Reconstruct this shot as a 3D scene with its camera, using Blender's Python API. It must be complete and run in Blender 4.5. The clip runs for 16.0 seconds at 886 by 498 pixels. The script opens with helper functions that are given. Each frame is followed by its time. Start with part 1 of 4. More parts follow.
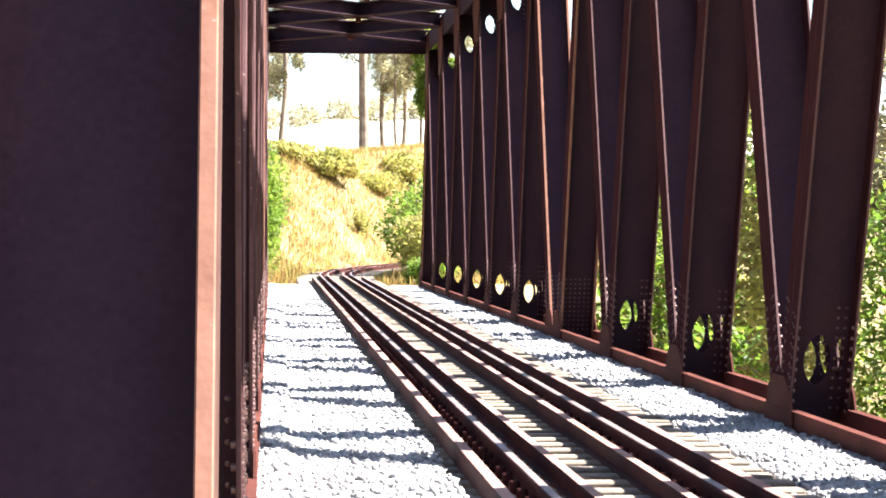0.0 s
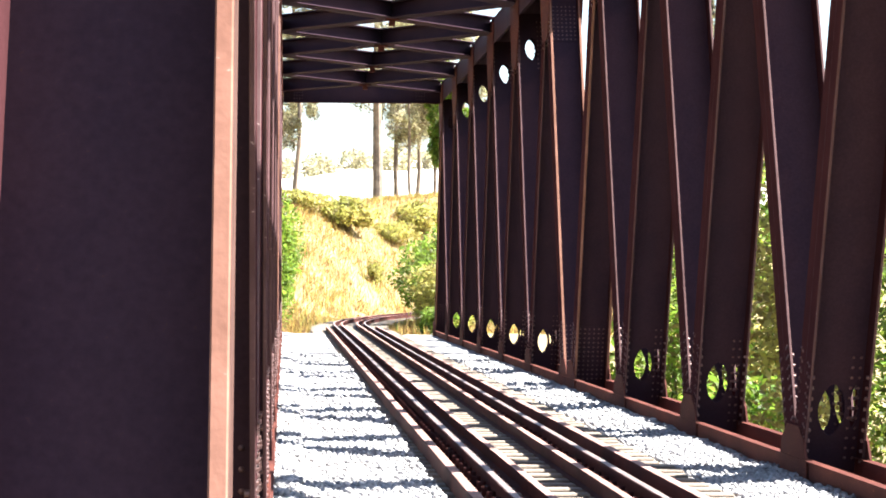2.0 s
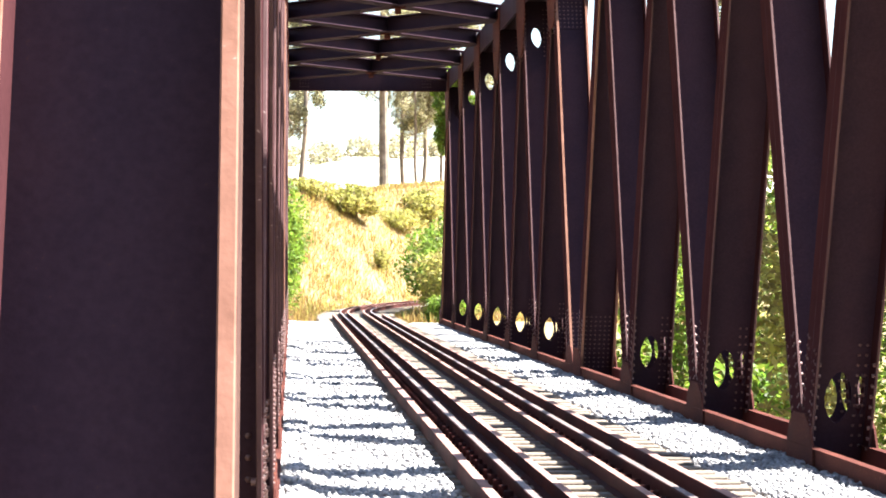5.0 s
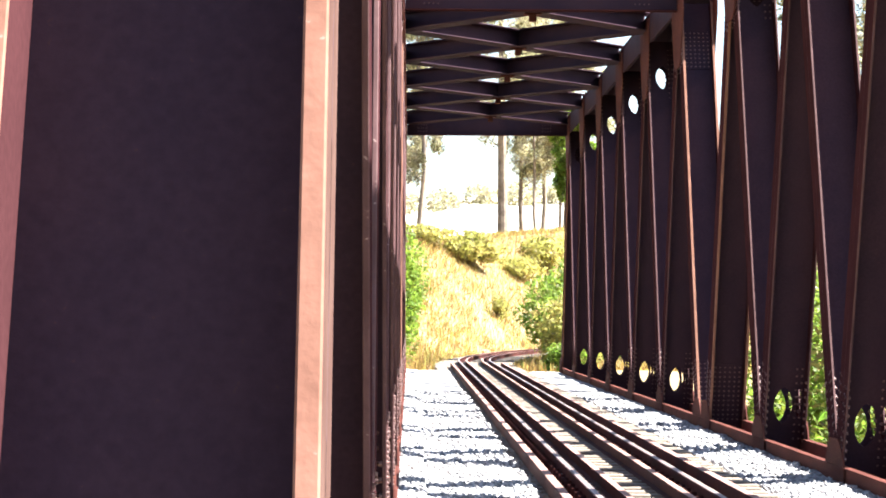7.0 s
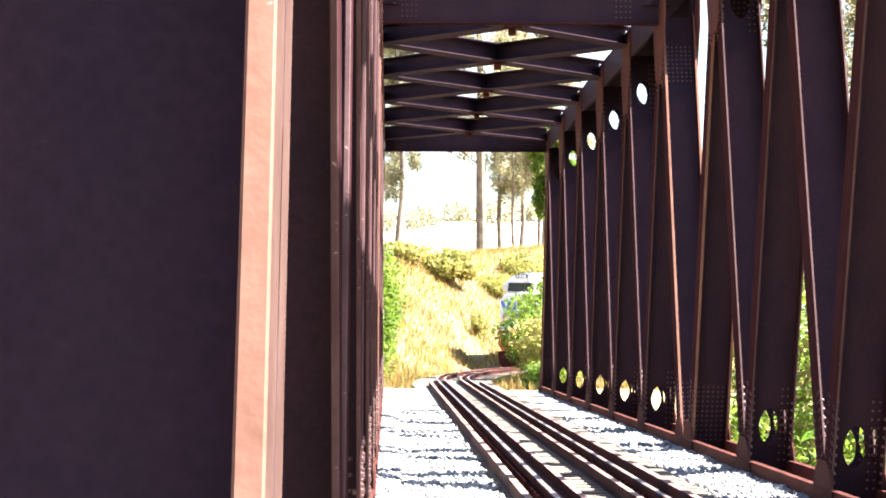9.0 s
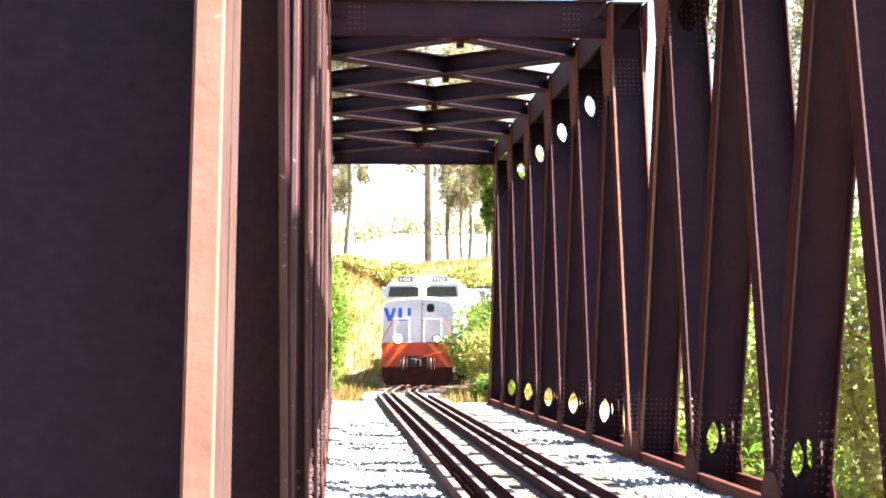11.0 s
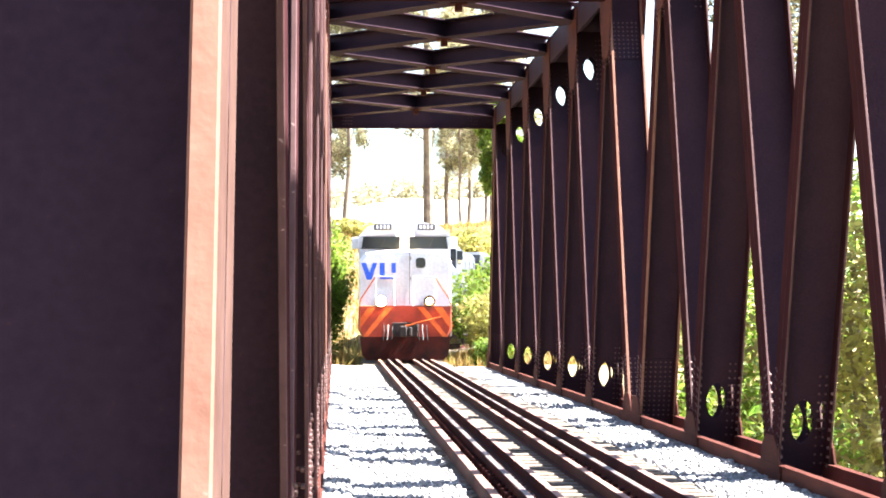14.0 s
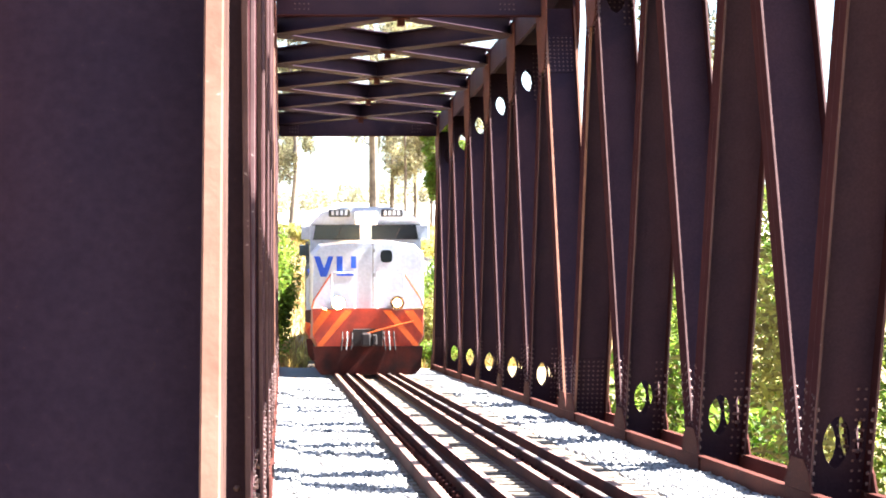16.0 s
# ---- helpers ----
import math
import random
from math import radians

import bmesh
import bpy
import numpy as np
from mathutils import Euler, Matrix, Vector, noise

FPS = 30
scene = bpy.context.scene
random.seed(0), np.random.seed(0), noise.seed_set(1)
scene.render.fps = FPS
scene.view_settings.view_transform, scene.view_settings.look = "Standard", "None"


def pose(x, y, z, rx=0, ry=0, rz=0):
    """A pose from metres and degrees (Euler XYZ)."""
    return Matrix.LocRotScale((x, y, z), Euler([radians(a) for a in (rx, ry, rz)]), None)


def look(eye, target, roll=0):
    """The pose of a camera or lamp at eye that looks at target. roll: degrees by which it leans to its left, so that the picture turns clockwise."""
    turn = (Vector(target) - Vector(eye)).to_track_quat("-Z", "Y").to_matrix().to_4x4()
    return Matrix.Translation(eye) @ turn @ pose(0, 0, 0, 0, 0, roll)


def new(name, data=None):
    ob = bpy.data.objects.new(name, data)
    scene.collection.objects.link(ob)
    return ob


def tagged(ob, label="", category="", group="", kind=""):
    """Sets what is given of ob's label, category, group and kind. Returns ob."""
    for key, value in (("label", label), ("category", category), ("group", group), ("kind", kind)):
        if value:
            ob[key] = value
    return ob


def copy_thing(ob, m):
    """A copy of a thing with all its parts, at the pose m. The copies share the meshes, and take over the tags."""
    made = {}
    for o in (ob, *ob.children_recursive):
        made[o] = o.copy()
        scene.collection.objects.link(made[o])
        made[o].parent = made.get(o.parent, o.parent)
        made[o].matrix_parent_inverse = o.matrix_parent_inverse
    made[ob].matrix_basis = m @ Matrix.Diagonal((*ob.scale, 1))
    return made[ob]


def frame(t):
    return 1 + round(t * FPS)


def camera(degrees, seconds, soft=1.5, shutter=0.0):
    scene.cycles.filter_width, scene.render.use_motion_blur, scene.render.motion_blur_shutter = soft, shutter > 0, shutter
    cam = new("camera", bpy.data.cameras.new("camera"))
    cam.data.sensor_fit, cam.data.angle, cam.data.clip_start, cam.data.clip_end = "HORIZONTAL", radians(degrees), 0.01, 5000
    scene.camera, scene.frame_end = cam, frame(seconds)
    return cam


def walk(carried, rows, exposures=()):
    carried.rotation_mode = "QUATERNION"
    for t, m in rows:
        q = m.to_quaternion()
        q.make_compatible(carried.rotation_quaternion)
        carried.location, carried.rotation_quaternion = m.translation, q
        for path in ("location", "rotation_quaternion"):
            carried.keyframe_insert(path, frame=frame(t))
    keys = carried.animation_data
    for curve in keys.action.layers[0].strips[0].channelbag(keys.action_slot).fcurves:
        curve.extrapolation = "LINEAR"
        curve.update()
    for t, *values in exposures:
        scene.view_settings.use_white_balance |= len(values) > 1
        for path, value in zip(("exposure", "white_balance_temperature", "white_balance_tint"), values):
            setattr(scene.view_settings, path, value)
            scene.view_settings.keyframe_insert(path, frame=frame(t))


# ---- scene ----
# camera and its walk
PATH = (
    (0, -0.042, -1.298, 1.775, 3.653, -0.410, 0.156),
    (0.5, -0.042, -1.296, 1.775, 3.301, -0.453, 0.214),
    (1, -0.042, -1.300, 1.775, 3.186, -0.097, 0.169),
    (1.5, -0.042, -1.296, 1.775, 3.860, 0.480, 0.198),
    (2, -0.042, -1.300, 1.775, 3.352, 0.642, 0.204),
    (2.5, -0.041, -1.282, 1.775, 3.721, 0.297, 0.071),
    (3, -0.041, -1.292, 1.775, 3.182, 0.742, 0.025),
    (3.2, -0.042, -1.300, 1.775, 3.375, 0.956, 0.052),
    (5.5, -0.042, -1.300, 1.775, 3.049, 0.307, 0.220),
    (6, -0.042, -0.900, 1.775, 2.171, 0.943, 0.377),
    (6.5, -0.042, -0.850, 1.775, 1.474, 1.106, 0.532),
    (7, -0.025, 0.250, 1.786, 0.699, 1.388, 0.223),
    (7.5, -0.010, 1.050, 1.798, 0.673, 1.355, 0.190),
    (8, -0.010, 1.046, 1.798, 0.566, 1.783, 0.170),
    (8.5, -0.010, 1.050, 1.798, 0.411, 1.984, 0.173),
    (9, -0.010, 1.035, 1.798, 1.161, 1.763, 0.246),
    (9.5, -0.010, 1.007, 1.797, 2.223, 1.166, 0.259),
    (10, -0.010, 1.023, 1.798, 1.283, 2.195, 0.186),
    (10.2, -0.010, 1.020, 1.798, 1.994, 2.154, 0.208),
    (12.3, -0.010, 1.050, 1.798, 2.535, 1.972, 0.067),
    (12.5, -0.010, 1.050, 1.798, 2.833, 1.946, -0.009),
    (13, -0.010, 1.050, 1.798, 2.828, 1.800, -0.022),
    (13.5, -0.010, 1.050, 1.798, 2.395, 1.586, -0.127),
    (14, -0.010, 1.050, 1.798, 2.283, 1.267, -0.038),
    (14.5, -0.010, 1.050, 1.798, 2.830, 1.945, -0.063),
    (15, -0.010, 1.023, 1.798, 2.767, 1.592, -0.322),
    (15.5, -0.020, 0.276, 1.790, 2.973, 1.353, -0.251),
    (16, -0.037, -0.976, 1.778, 3.422, 1.347, -0.224),
)


def facing(x, y, z, yaw, pitch, roll):
    """A pose that looks along +y, turned yaw degrees to the right and pitch degrees up."""
    a, b = radians(yaw), radians(pitch)
    ahead = Vector((math.sin(a) * math.cos(b), math.cos(a) * math.cos(b), math.sin(b)))
    return look((x, y, z), Vector((x, y, z)) + ahead * 10, roll)


cam = camera(18.71, 16.0, soft=1.8)
walk(cam, [(t, facing(*p)) for t, *p in PATH], exposures=[(0, 2.95, 6100, 10), (6.5, 3.0, 6100, 10), (9.5, 3.2, 6080, 10), (12.5, 3.28, 6080, 10), (15, 3.36, 6050, 10), (16, 3.48, 6030, 10)])

# sky and sun: high on the +x side, a little behind
SUN = Vector((0.665, -0.04, 0.745)).normalized()
world = bpy.data.worlds.new("sky")
scene.world = world
world.use_nodes = True
wn = world.node_tree.nodes
wn.clear()
sky = wn.new("ShaderNodeTexSky")
sky.sky_type, sky.sun_disc = "NISHITA", False
sky.sun_elevation = math.asin(SUN.z)
sky.sun_rotation = math.atan2(SUN.x, SUN.y)
sky.dust_density = 1.2
bg = wn.new("ShaderNodeBackground")
bg.inputs["Strength"].default_value = 0.05
wo = wn.new("ShaderNodeOutputWorld")
world.node_tree.links.new(sky.outputs[0], bg.inputs[0])
world.node_tree.links.new(bg.outputs[0], wo.inputs[0])
sun = new("sun", bpy.data.lights.new("sun", "SUN"))
sun.data.energy, sun.data.angle, sun.data.color = 5.0, radians(0.53), (1.0, 0.965, 0.91)
sun.matrix_world = look((60, 20, 80), Vector((60, 20, 80)) - SUN * 10)


# materials
def material(name, base, second, rough=0.7, metal=0.0, scale=6.0, fine=60.0, bump=0.15, third=None, spots=0.62, vary=0.0, coat=0.0, hue_vary=0.0, shine=0.5):
    """A procedural surface: two mixed tones at a large scale, grain at a fine one, optional spots of a third tone."""
    m = bpy.data.materials.new(name)
    m.use_nodes = True
    n, l = m.node_tree.nodes, m.node_tree.links
    b = n["Principled BSDF"]
    co = n.new("ShaderNodeTexCoord")
    n1, n2 = n.new("ShaderNodeTexNoise"), n.new("ShaderNodeTexNoise")
    n1.inputs["Scale"].default_value, n1.inputs["Detail"].default_value = scale, 5
    n2.inputs["Scale"].default_value, n2.inputs["Detail"].default_value = fine, 4
    geo = n.new("ShaderNodeNewGeometry")
    for q in (n1, n2):
        l.new(geo.outputs["Position"] if scale < 0 else co.outputs["Object"], q.inputs["Vector"])
    mix = n.new("ShaderNodeMix")
    mix.data_type = "RGBA"
    ramp = n.new("ShaderNodeMapRange")
    ramp.inputs[1].default_value, ramp.inputs[2].default_value = 0.35, 0.68
    l.new(n1.outputs["Fac"], ramp.inputs[0])
    l.new(ramp.outputs[0], mix.inputs[0])
    mix.inputs[6].default_value, mix.inputs[7].default_value = (*base, 1), (*second, 1)
    last = mix.outputs[2]
    if third:
        m3 = n.new("ShaderNodeMix")
        m3.data_type = "RGBA"
        r3 = n.new("ShaderNodeMapRange")
        r3.inputs[1].default_value, r3.inputs[2].default_value = spots, spots + 0.08
        l.new(n2.outputs["Fac"], r3.inputs[0])
        l.new(r3.outputs[0], m3.inputs[0])
        l.new(last, m3.inputs[6])
        m3.inputs[7].default_value = (*third, 1)
        last = m3.outputs[2]
    grain = n.new("ShaderNodeHueSaturation")
    gr = n.new("ShaderNodeMapRange")
    gr.inputs[3].default_value, gr.inputs[4].default_value = 0.75, 1.25
    l.new(n2.outputs["Fac"], gr.inputs[0])
    l.new(gr.outputs[0], grain.inputs["Value"])
    l.new(last, grain.inputs["Color"])
    last = grain.outputs[0]
    if vary:
        hs = n.new("ShaderNodeHueSaturation")
        rnd = n.new("ShaderNodeMapRange")
        rnd.inputs[3].default_value, rnd.inputs[4].default_value = 1 - vary, 1 + vary
        l.new(geo.outputs["Random Per Island"], rnd.inputs[0])
        l.new(rnd.outputs[0], hs.inputs["Value"])
        if hue_vary:
            rh = n.new("ShaderNodeMapRange")
            rh.inputs[3].default_value, rh.inputs[4].default_value = 0.5 - hue_vary, 0.5 + hue_vary
            l.new(geo.outputs["Random Per Island"], rh.inputs[0])
            l.new(rh.outputs[0], hs.inputs["Hue"])
        l.new(last, hs.inputs["Color"])
        last = hs.outputs[0]
    l.new(last, b.inputs["Base Color"])
    b.inputs["Roughness"].default_value, b.inputs["Metallic"].default_value = rough, metal
    b.inputs["Coat Weight"].default_value = coat
    b.inputs["Specular IOR Level"].default_value = shine
    if bump:
        bp = n.new("ShaderNodeBump")
        bp.inputs["Strength"].default_value, bp.inputs["Distance"].default_value = bump, 0.02
        l.new(n2.outputs["Fac"], bp.inputs["Height"])
        l.new(bp.outputs[0], b.inputs["Normal"])
    return m


def leafy(name, base, second, vary=0.5, glow=0.66):
    """Leaves: light passes through them."""
    m = material(name, base, second, rough=0.55, scale=0.7, fine=6, bump=0, vary=vary, hue_vary=0.025)
    n, l = m.node_tree.nodes, m.node_tree.links
    b, out = n["Principled BSDF"], n["Material Output"]
    tr, mx = n.new("ShaderNodeBsdfTranslucent"), n.new("ShaderNodeMixShader")
    l.new(b.inputs["Base Color"].links[0].from_socket, tr.inputs["Color"])
    mx.inputs[0].default_value = glow
    l.new(b.outputs[0], mx.inputs[1])
    l.new(tr.outputs[0], mx.inputs[2])
    l.new(mx.outputs[0], out.inputs["Surface"])
    return m


def glowing(name, colour, strength):
    m = bpy.data.materials.new(name)
    m.use_nodes = True
    b = m.node_tree.nodes["Principled BSDF"]
    b.inputs["Base Color"].default_value = (*colour, 1)
    b.inputs["Emission Color"].default_value = (*colour, 1)
    b.inputs["Emission Strength"].default_value = strength
    return m


# webs, bracing and flange faces: their shade is put into the dark tones
M_STEEL = material("weathered_shade_toned_steel", (0.046, 0.0245, 0.031), (0.03, 0.018, 0.026), rough=0.7, scale=1.3, fine=45, bump=0.12, third=(0.052, 0.026, 0.024), spots=0.7, shine=0.03)
M_EDGE = material("shade_toned_flange_steel", (0.044, 0.0165, 0.0175), (0.032, 0.0125, 0.0135), rough=0.7, scale=2.0, fine=50, bump=0.04, third=(0.12, 0.06, 0.052), spots=0.8, shine=0.0)
# flange edges of end posts: the sunlight they catch is in the colour
M_LIT_EDGE = material("sunlit_flange_edge", (0.21, 0.104, 0.073), (0.155, 0.075, 0.052), rough=0.7, scale=3.0, fine=30, bump=0.1, third=(0.32, 0.24, 0.2), spots=0.72, shine=0.0)
# a lighter copy of the flange face, with sunlight put into its colour
M_LIT_FACE = material("sunlit_flange_face", (0.085, 0.05, 0.04), (0.06, 0.033, 0.027), rough=0.7, scale=3.0, fine=30, bump=0.08, shine=0.0)
# edges of the other members, also coloured paler as if catching the sun
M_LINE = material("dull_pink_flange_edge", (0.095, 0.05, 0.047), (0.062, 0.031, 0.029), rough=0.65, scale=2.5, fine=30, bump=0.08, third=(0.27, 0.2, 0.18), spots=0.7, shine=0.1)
M_CHORD = material("rusty_chord_steel", (0.092, 0.032, 0.024), (0.06, 0.022, 0.018), shine=0.02, rough=0.75, scale=1.1, fine=40, bump=0.15, third=(0.24, 0.1, 0.055), spots=0.64)
M_RIVET = material("rivet_steel", (0.13, 0.062, 0.05), (0.085, 0.04, 0.033), rough=0.5, scale=4, fine=40, bump=0)
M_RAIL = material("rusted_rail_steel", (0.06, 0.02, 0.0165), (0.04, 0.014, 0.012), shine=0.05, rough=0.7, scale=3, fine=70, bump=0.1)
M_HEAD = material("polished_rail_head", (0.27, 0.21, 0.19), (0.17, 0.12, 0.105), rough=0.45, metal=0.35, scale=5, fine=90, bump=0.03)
# tops of guard rails and beams: sunlight on them is coloured in
M_GUARD = material("sunlit_guard_top", (0.3, 0.18, 0.145), (0.2, 0.11, 0.085), shine=0.1, rough=0.6, scale=3, fine=60, bump=0.08)
M_BALLAST = material("grey_crushed_stone", (0.28, 0.265, 0.252), (0.225, 0.21, 0.2), rough=0.9, scale=1.5, fine=38, bump=0.6, third=(0.14, 0.122, 0.112), spots=0.6)
M_STONE = material("ballast_stone", (0.29, 0.272, 0.26), (0.225, 0.21, 0.2), rough=0.85, scale=2, fine=50, bump=0.2, vary=0.35)
M_SLEEPER = material("weathered_timber", (0.2, 0.155, 0.11), (0.12, 0.09, 0.065), rough=0.85, scale=3, fine=40, bump=0.4, vary=0.2)
M_SOIL = material("dry_earth_and_grass", (0.22, 0.16, 0.07), (0.17, 0.12, 0.045), rough=0.95, scale=0.15, fine=3, bump=0.5)
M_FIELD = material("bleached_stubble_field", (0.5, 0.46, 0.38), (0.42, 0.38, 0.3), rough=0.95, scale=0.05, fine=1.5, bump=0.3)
M_CONC = material("bleached_concrete", (0.55, 0.52, 0.47), (0.4, 0.37, 0.33), rough=0.85, scale=2, fine=30, bump=0.2)
M_LEAF = leafy("green_leaves", (0.12, 0.19, 0.018), (0.2, 0.25, 0.036))
M_LEAF_DK = leafy("deep_green_leaves", (0.04, 0.095, 0.012), (0.085, 0.14, 0.022))
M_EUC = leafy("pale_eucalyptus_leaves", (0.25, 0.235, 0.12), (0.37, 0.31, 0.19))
M_GRASS = leafy("dry_yellow_grass", (0.34, 0.225, 0.07), (0.24, 0.15, 0.042), vary=0.4)
M_OLIVE = leafy("yellow_green_shrub_leaves", (0.28, 0.265, 0.06), (0.38, 0.32, 0.095))
M_BARK = material("mottled_bark", (0.24, 0.18, 0.13), (0.08, 0.06, 0.045), rough=0.9, scale=1.2, fine=9, bump=0.5)
M_WHITE = material("white_engine_paint", (0.62, 0.64, 0.7), (0.5, 0.525, 0.59), rough=0.4, scale=0.9, fine=12, bump=0.02, coat=0.3)
M_RED = material("red_engine_paint", (0.34, 0.034, 0.012), (0.15, 0.018, 0.01), rough=0.5, scale=1.5, fine=14, bump=0.04)
M_ORANGE = material("orange_stripe_paint", (0.6, 0.11, 0.016), (0.45, 0.08, 0.014), rough=0.45, scale=2, fine=14, bump=0.02)
M_BLUE = material("blue_lettering_paint", (0.03, 0.1, 0.6), (0.025, 0.08, 0.5), rough=0.4, scale=2, fine=14, bump=0)
M_BLACK = material("grimy_black_iron", (0.022, 0.018, 0.018), (0.04, 0.028, 0.025), shine=0.2, rough=0.7, scale=3, fine=30, bump=0.15)
M_GREY = material("dusty_grey_wagon_paint", (0.25, 0.24, 0.23), (0.16, 0.15, 0.14), rough=0.7, scale=1, fine=14, bump=0.08)
M_SLATE = material("sooty_slate_engine_paint", (0.075, 0.08, 0.09), (0.045, 0.048, 0.055), rough=0.6, scale=1.2, fine=14, bump=0.05)
M_GRIME = material("grimy_red_iron", (0.05, 0.012, 0.009), (0.022, 0.011, 0.01), rough=0.8, shine=0.05, scale=2.5, fine=20, bump=0.15)
M_DITCH = glowing("ditch_lamp_lens", (1.0, 0.5, 0.16), 40)
M_LAMP = glowing("headlight_lens", (1.0, 0.6, 0.24), 60)
M_PLATE = material("number_board_paint", (0.02, 0.02, 0.022), (0.03, 0.03, 0.03), rough=0.4, scale=4, fine=20, bump=0)
M_GLASS = bpy.data.materials.new("dark_window_glass")
M_GLASS.use_nodes = True
gb = M_GLASS.node_tree.nodes["Principled BSDF"]
gb.inputs["Base Color"].default_value, gb.inputs["Roughness"].default_value = (0.015, 0.018, 0.02, 1), 0.06


# mesh helpers
def link(name, me, mats, parent=None, label=""):
    for m in mats if isinstance(mats, (list, tuple)) else [mats]:
        me.materials.append(m)
    ob = new(name, me)
    if parent:
        ob.parent = parent
    if label:
        ob["label"] = label
    return ob


def part(name, bm, mats, parent=None, label=""):
    """Links a bmesh as one mesh object under a thing or a part."""
    me = bpy.data.meshes.new(name)
    bm.normal_update()
    bm.to_mesh(me)
    bm.free()
    return link(name, me, mats, parent, label)


def empty(name, m=None):
    ob = new(name)
    ob.empty_display_size = 0.3
    if m:
        ob.matrix_world = m
    return ob


def box(bm, lo, hi, m=None, bevel=0.0, mat=0):
    """Adds a box between two corners, bevelled."""
    r = bmesh.ops.create_cube(bm, size=1)
    vs = r["verts"]
    c, s = (Vector(lo) + Vector(hi)) / 2, Vector(hi) - Vector(lo)
    for v in vs:
        v.co = Vector((v.co.x * s.x, v.co.y * s.y, v.co.z * s.z)) + c
    fs = {f for v in vs for f in v.link_faces}
    for f in fs:
        f.material_index = mat
    if bevel:
        es = list({e for v in vs for e in v.link_edges})
        g = bmesh.ops.bevel(bm, geom=es, offset=bevel, segments=1, affect="EDGES", profile=0.5)
        for f in g["faces"]:
            f.material_index = mat
        vs = list({v for f in g["faces"] for v in f.verts} | {v for v in vs if v.is_valid})
    if m is not None:
        for v in vs:
            v.co = m @ v.co
    return vs


def prism(bm, pts, depth, axis="y", at=0.0, mat=0):
    """A closed outline of 2D points pushed through a depth. axis x: points are (y, z); y: (x, z); z: (x, y)."""
    def place(a, b, d):
        return {"x": (d, a, b), "y": (a, d, b), "z": (a, b, d)}[axis]
    v0 = [bm.verts.new(place(a, b, at)) for a, b in pts]
    v1 = [bm.verts.new(place(a, b, at + depth)) for a, b in pts]
    fs = [bm.faces.new(v0), bm.faces.new(v1[::-1])]
    k = len(pts)
    for i in range(k):
        fs.append(bm.faces.new((v0[i], v1[i], v1[(i + 1) % k], v0[(i + 1) % k])))
    for f in fs:
        f.material_index = mat
    bmesh.ops.recalc_face_normals(bm, faces=fs)
    return fs


def cyl(bm, p0, p1, r0, r1=None, seg=8, mat=0):
    p0, p1 = Vector(p0), Vector(p1)
    d = p1 - p0
    g = bmesh.ops.create_cone(bm, cap_ends=True, segments=seg, radius1=r0, radius2=r0 if r1 is None else r1, depth=d.length)
    m = Matrix.Translation((p0 + p1) / 2) @ d.to_track_quat("Z", "Y").to_matrix().to_4x4()
    for v in g["verts"]:
        v.co = m @ v.co
    for f in {f for v in g["verts"] for f in v.link_faces}:
        f.material_index = mat
    return g["verts"]


def sheet(name, verts, faces, mat, parent=None, label=""):
    me = bpy.data.meshes.new(name)
    me.from_pydata(verts, [], faces)
    me.update()
    return link(name, me, mat, parent, label)


def soup(name, base, faces, mats4, mat, parent=None, smooth=False):
    """Many small copies of one little shape, joined. base: (k, 3); mats4: (n, 3, 4)."""
    base = np.asarray(base, float)
    n, k = len(mats4), len(base)
    v = np.einsum("nij,kj->nki", mats4[:, :, :3], base) + mats4[:, None, :, 3]
    f = np.asarray(faces)
    allf = (f[None] + (np.arange(n) * k)[:, None, None]).reshape(-1, f.shape[1])
    me = bpy.data.meshes.new(name)
    me.vertices.add(n * k)
    me.vertices.foreach_set("co", v.astype(np.float32).ravel())
    w = f.shape[1]
    me.loops.add(len(allf) * w)
    me.loops.foreach_set("vertex_index", allf.astype(np.int32).ravel())
    me.polygons.add(len(allf))
    me.polygons.foreach_set("loop_start", (np.arange(len(allf)) * w).astype(np.int32))
    me.update(calc_edges=True)
    return link(name, me, mat, parent)


def turns(rng, n, flat=0.0):
    """n random turns as 3 x 3 matrices; flat pulls the normals upwards."""
    a = rng.normal(size=(n, 3))
    a[:, 2] = np.abs(a[:, 2]) + flat
    a /= np.linalg.norm(a, axis=1, keepdims=True)
    b = np.cross(a, rng.normal(size=(n, 3)))
    b /= np.linalg.norm(b, axis=1, keepdims=True)
    return np.stack([b, np.cross(a, b), a], 2)


# ---- the lie of the land ----
DECK_END = 84.0
CURVE_Y, CURVE_R, TRACK_X = 92.0, 150.0, 2.22


def track_at(s):
    """Place and heading of the track's centre line at s metres along +y: straight over the bridge, then a curve to +x."""
    if s <= CURVE_Y:
        return TRACK_X, s, 0.0
    a = (s - CURVE_Y) / CURVE_R
    return TRACK_X + CURVE_R * (1 - math.cos(a)), CURVE_Y + CURVE_R * math.sin(a), a


def step(a, b, v):
    v = min(1.0, max(0.0, (v - a) / (b - a)))
    return v * v * (3 - 2 * v)


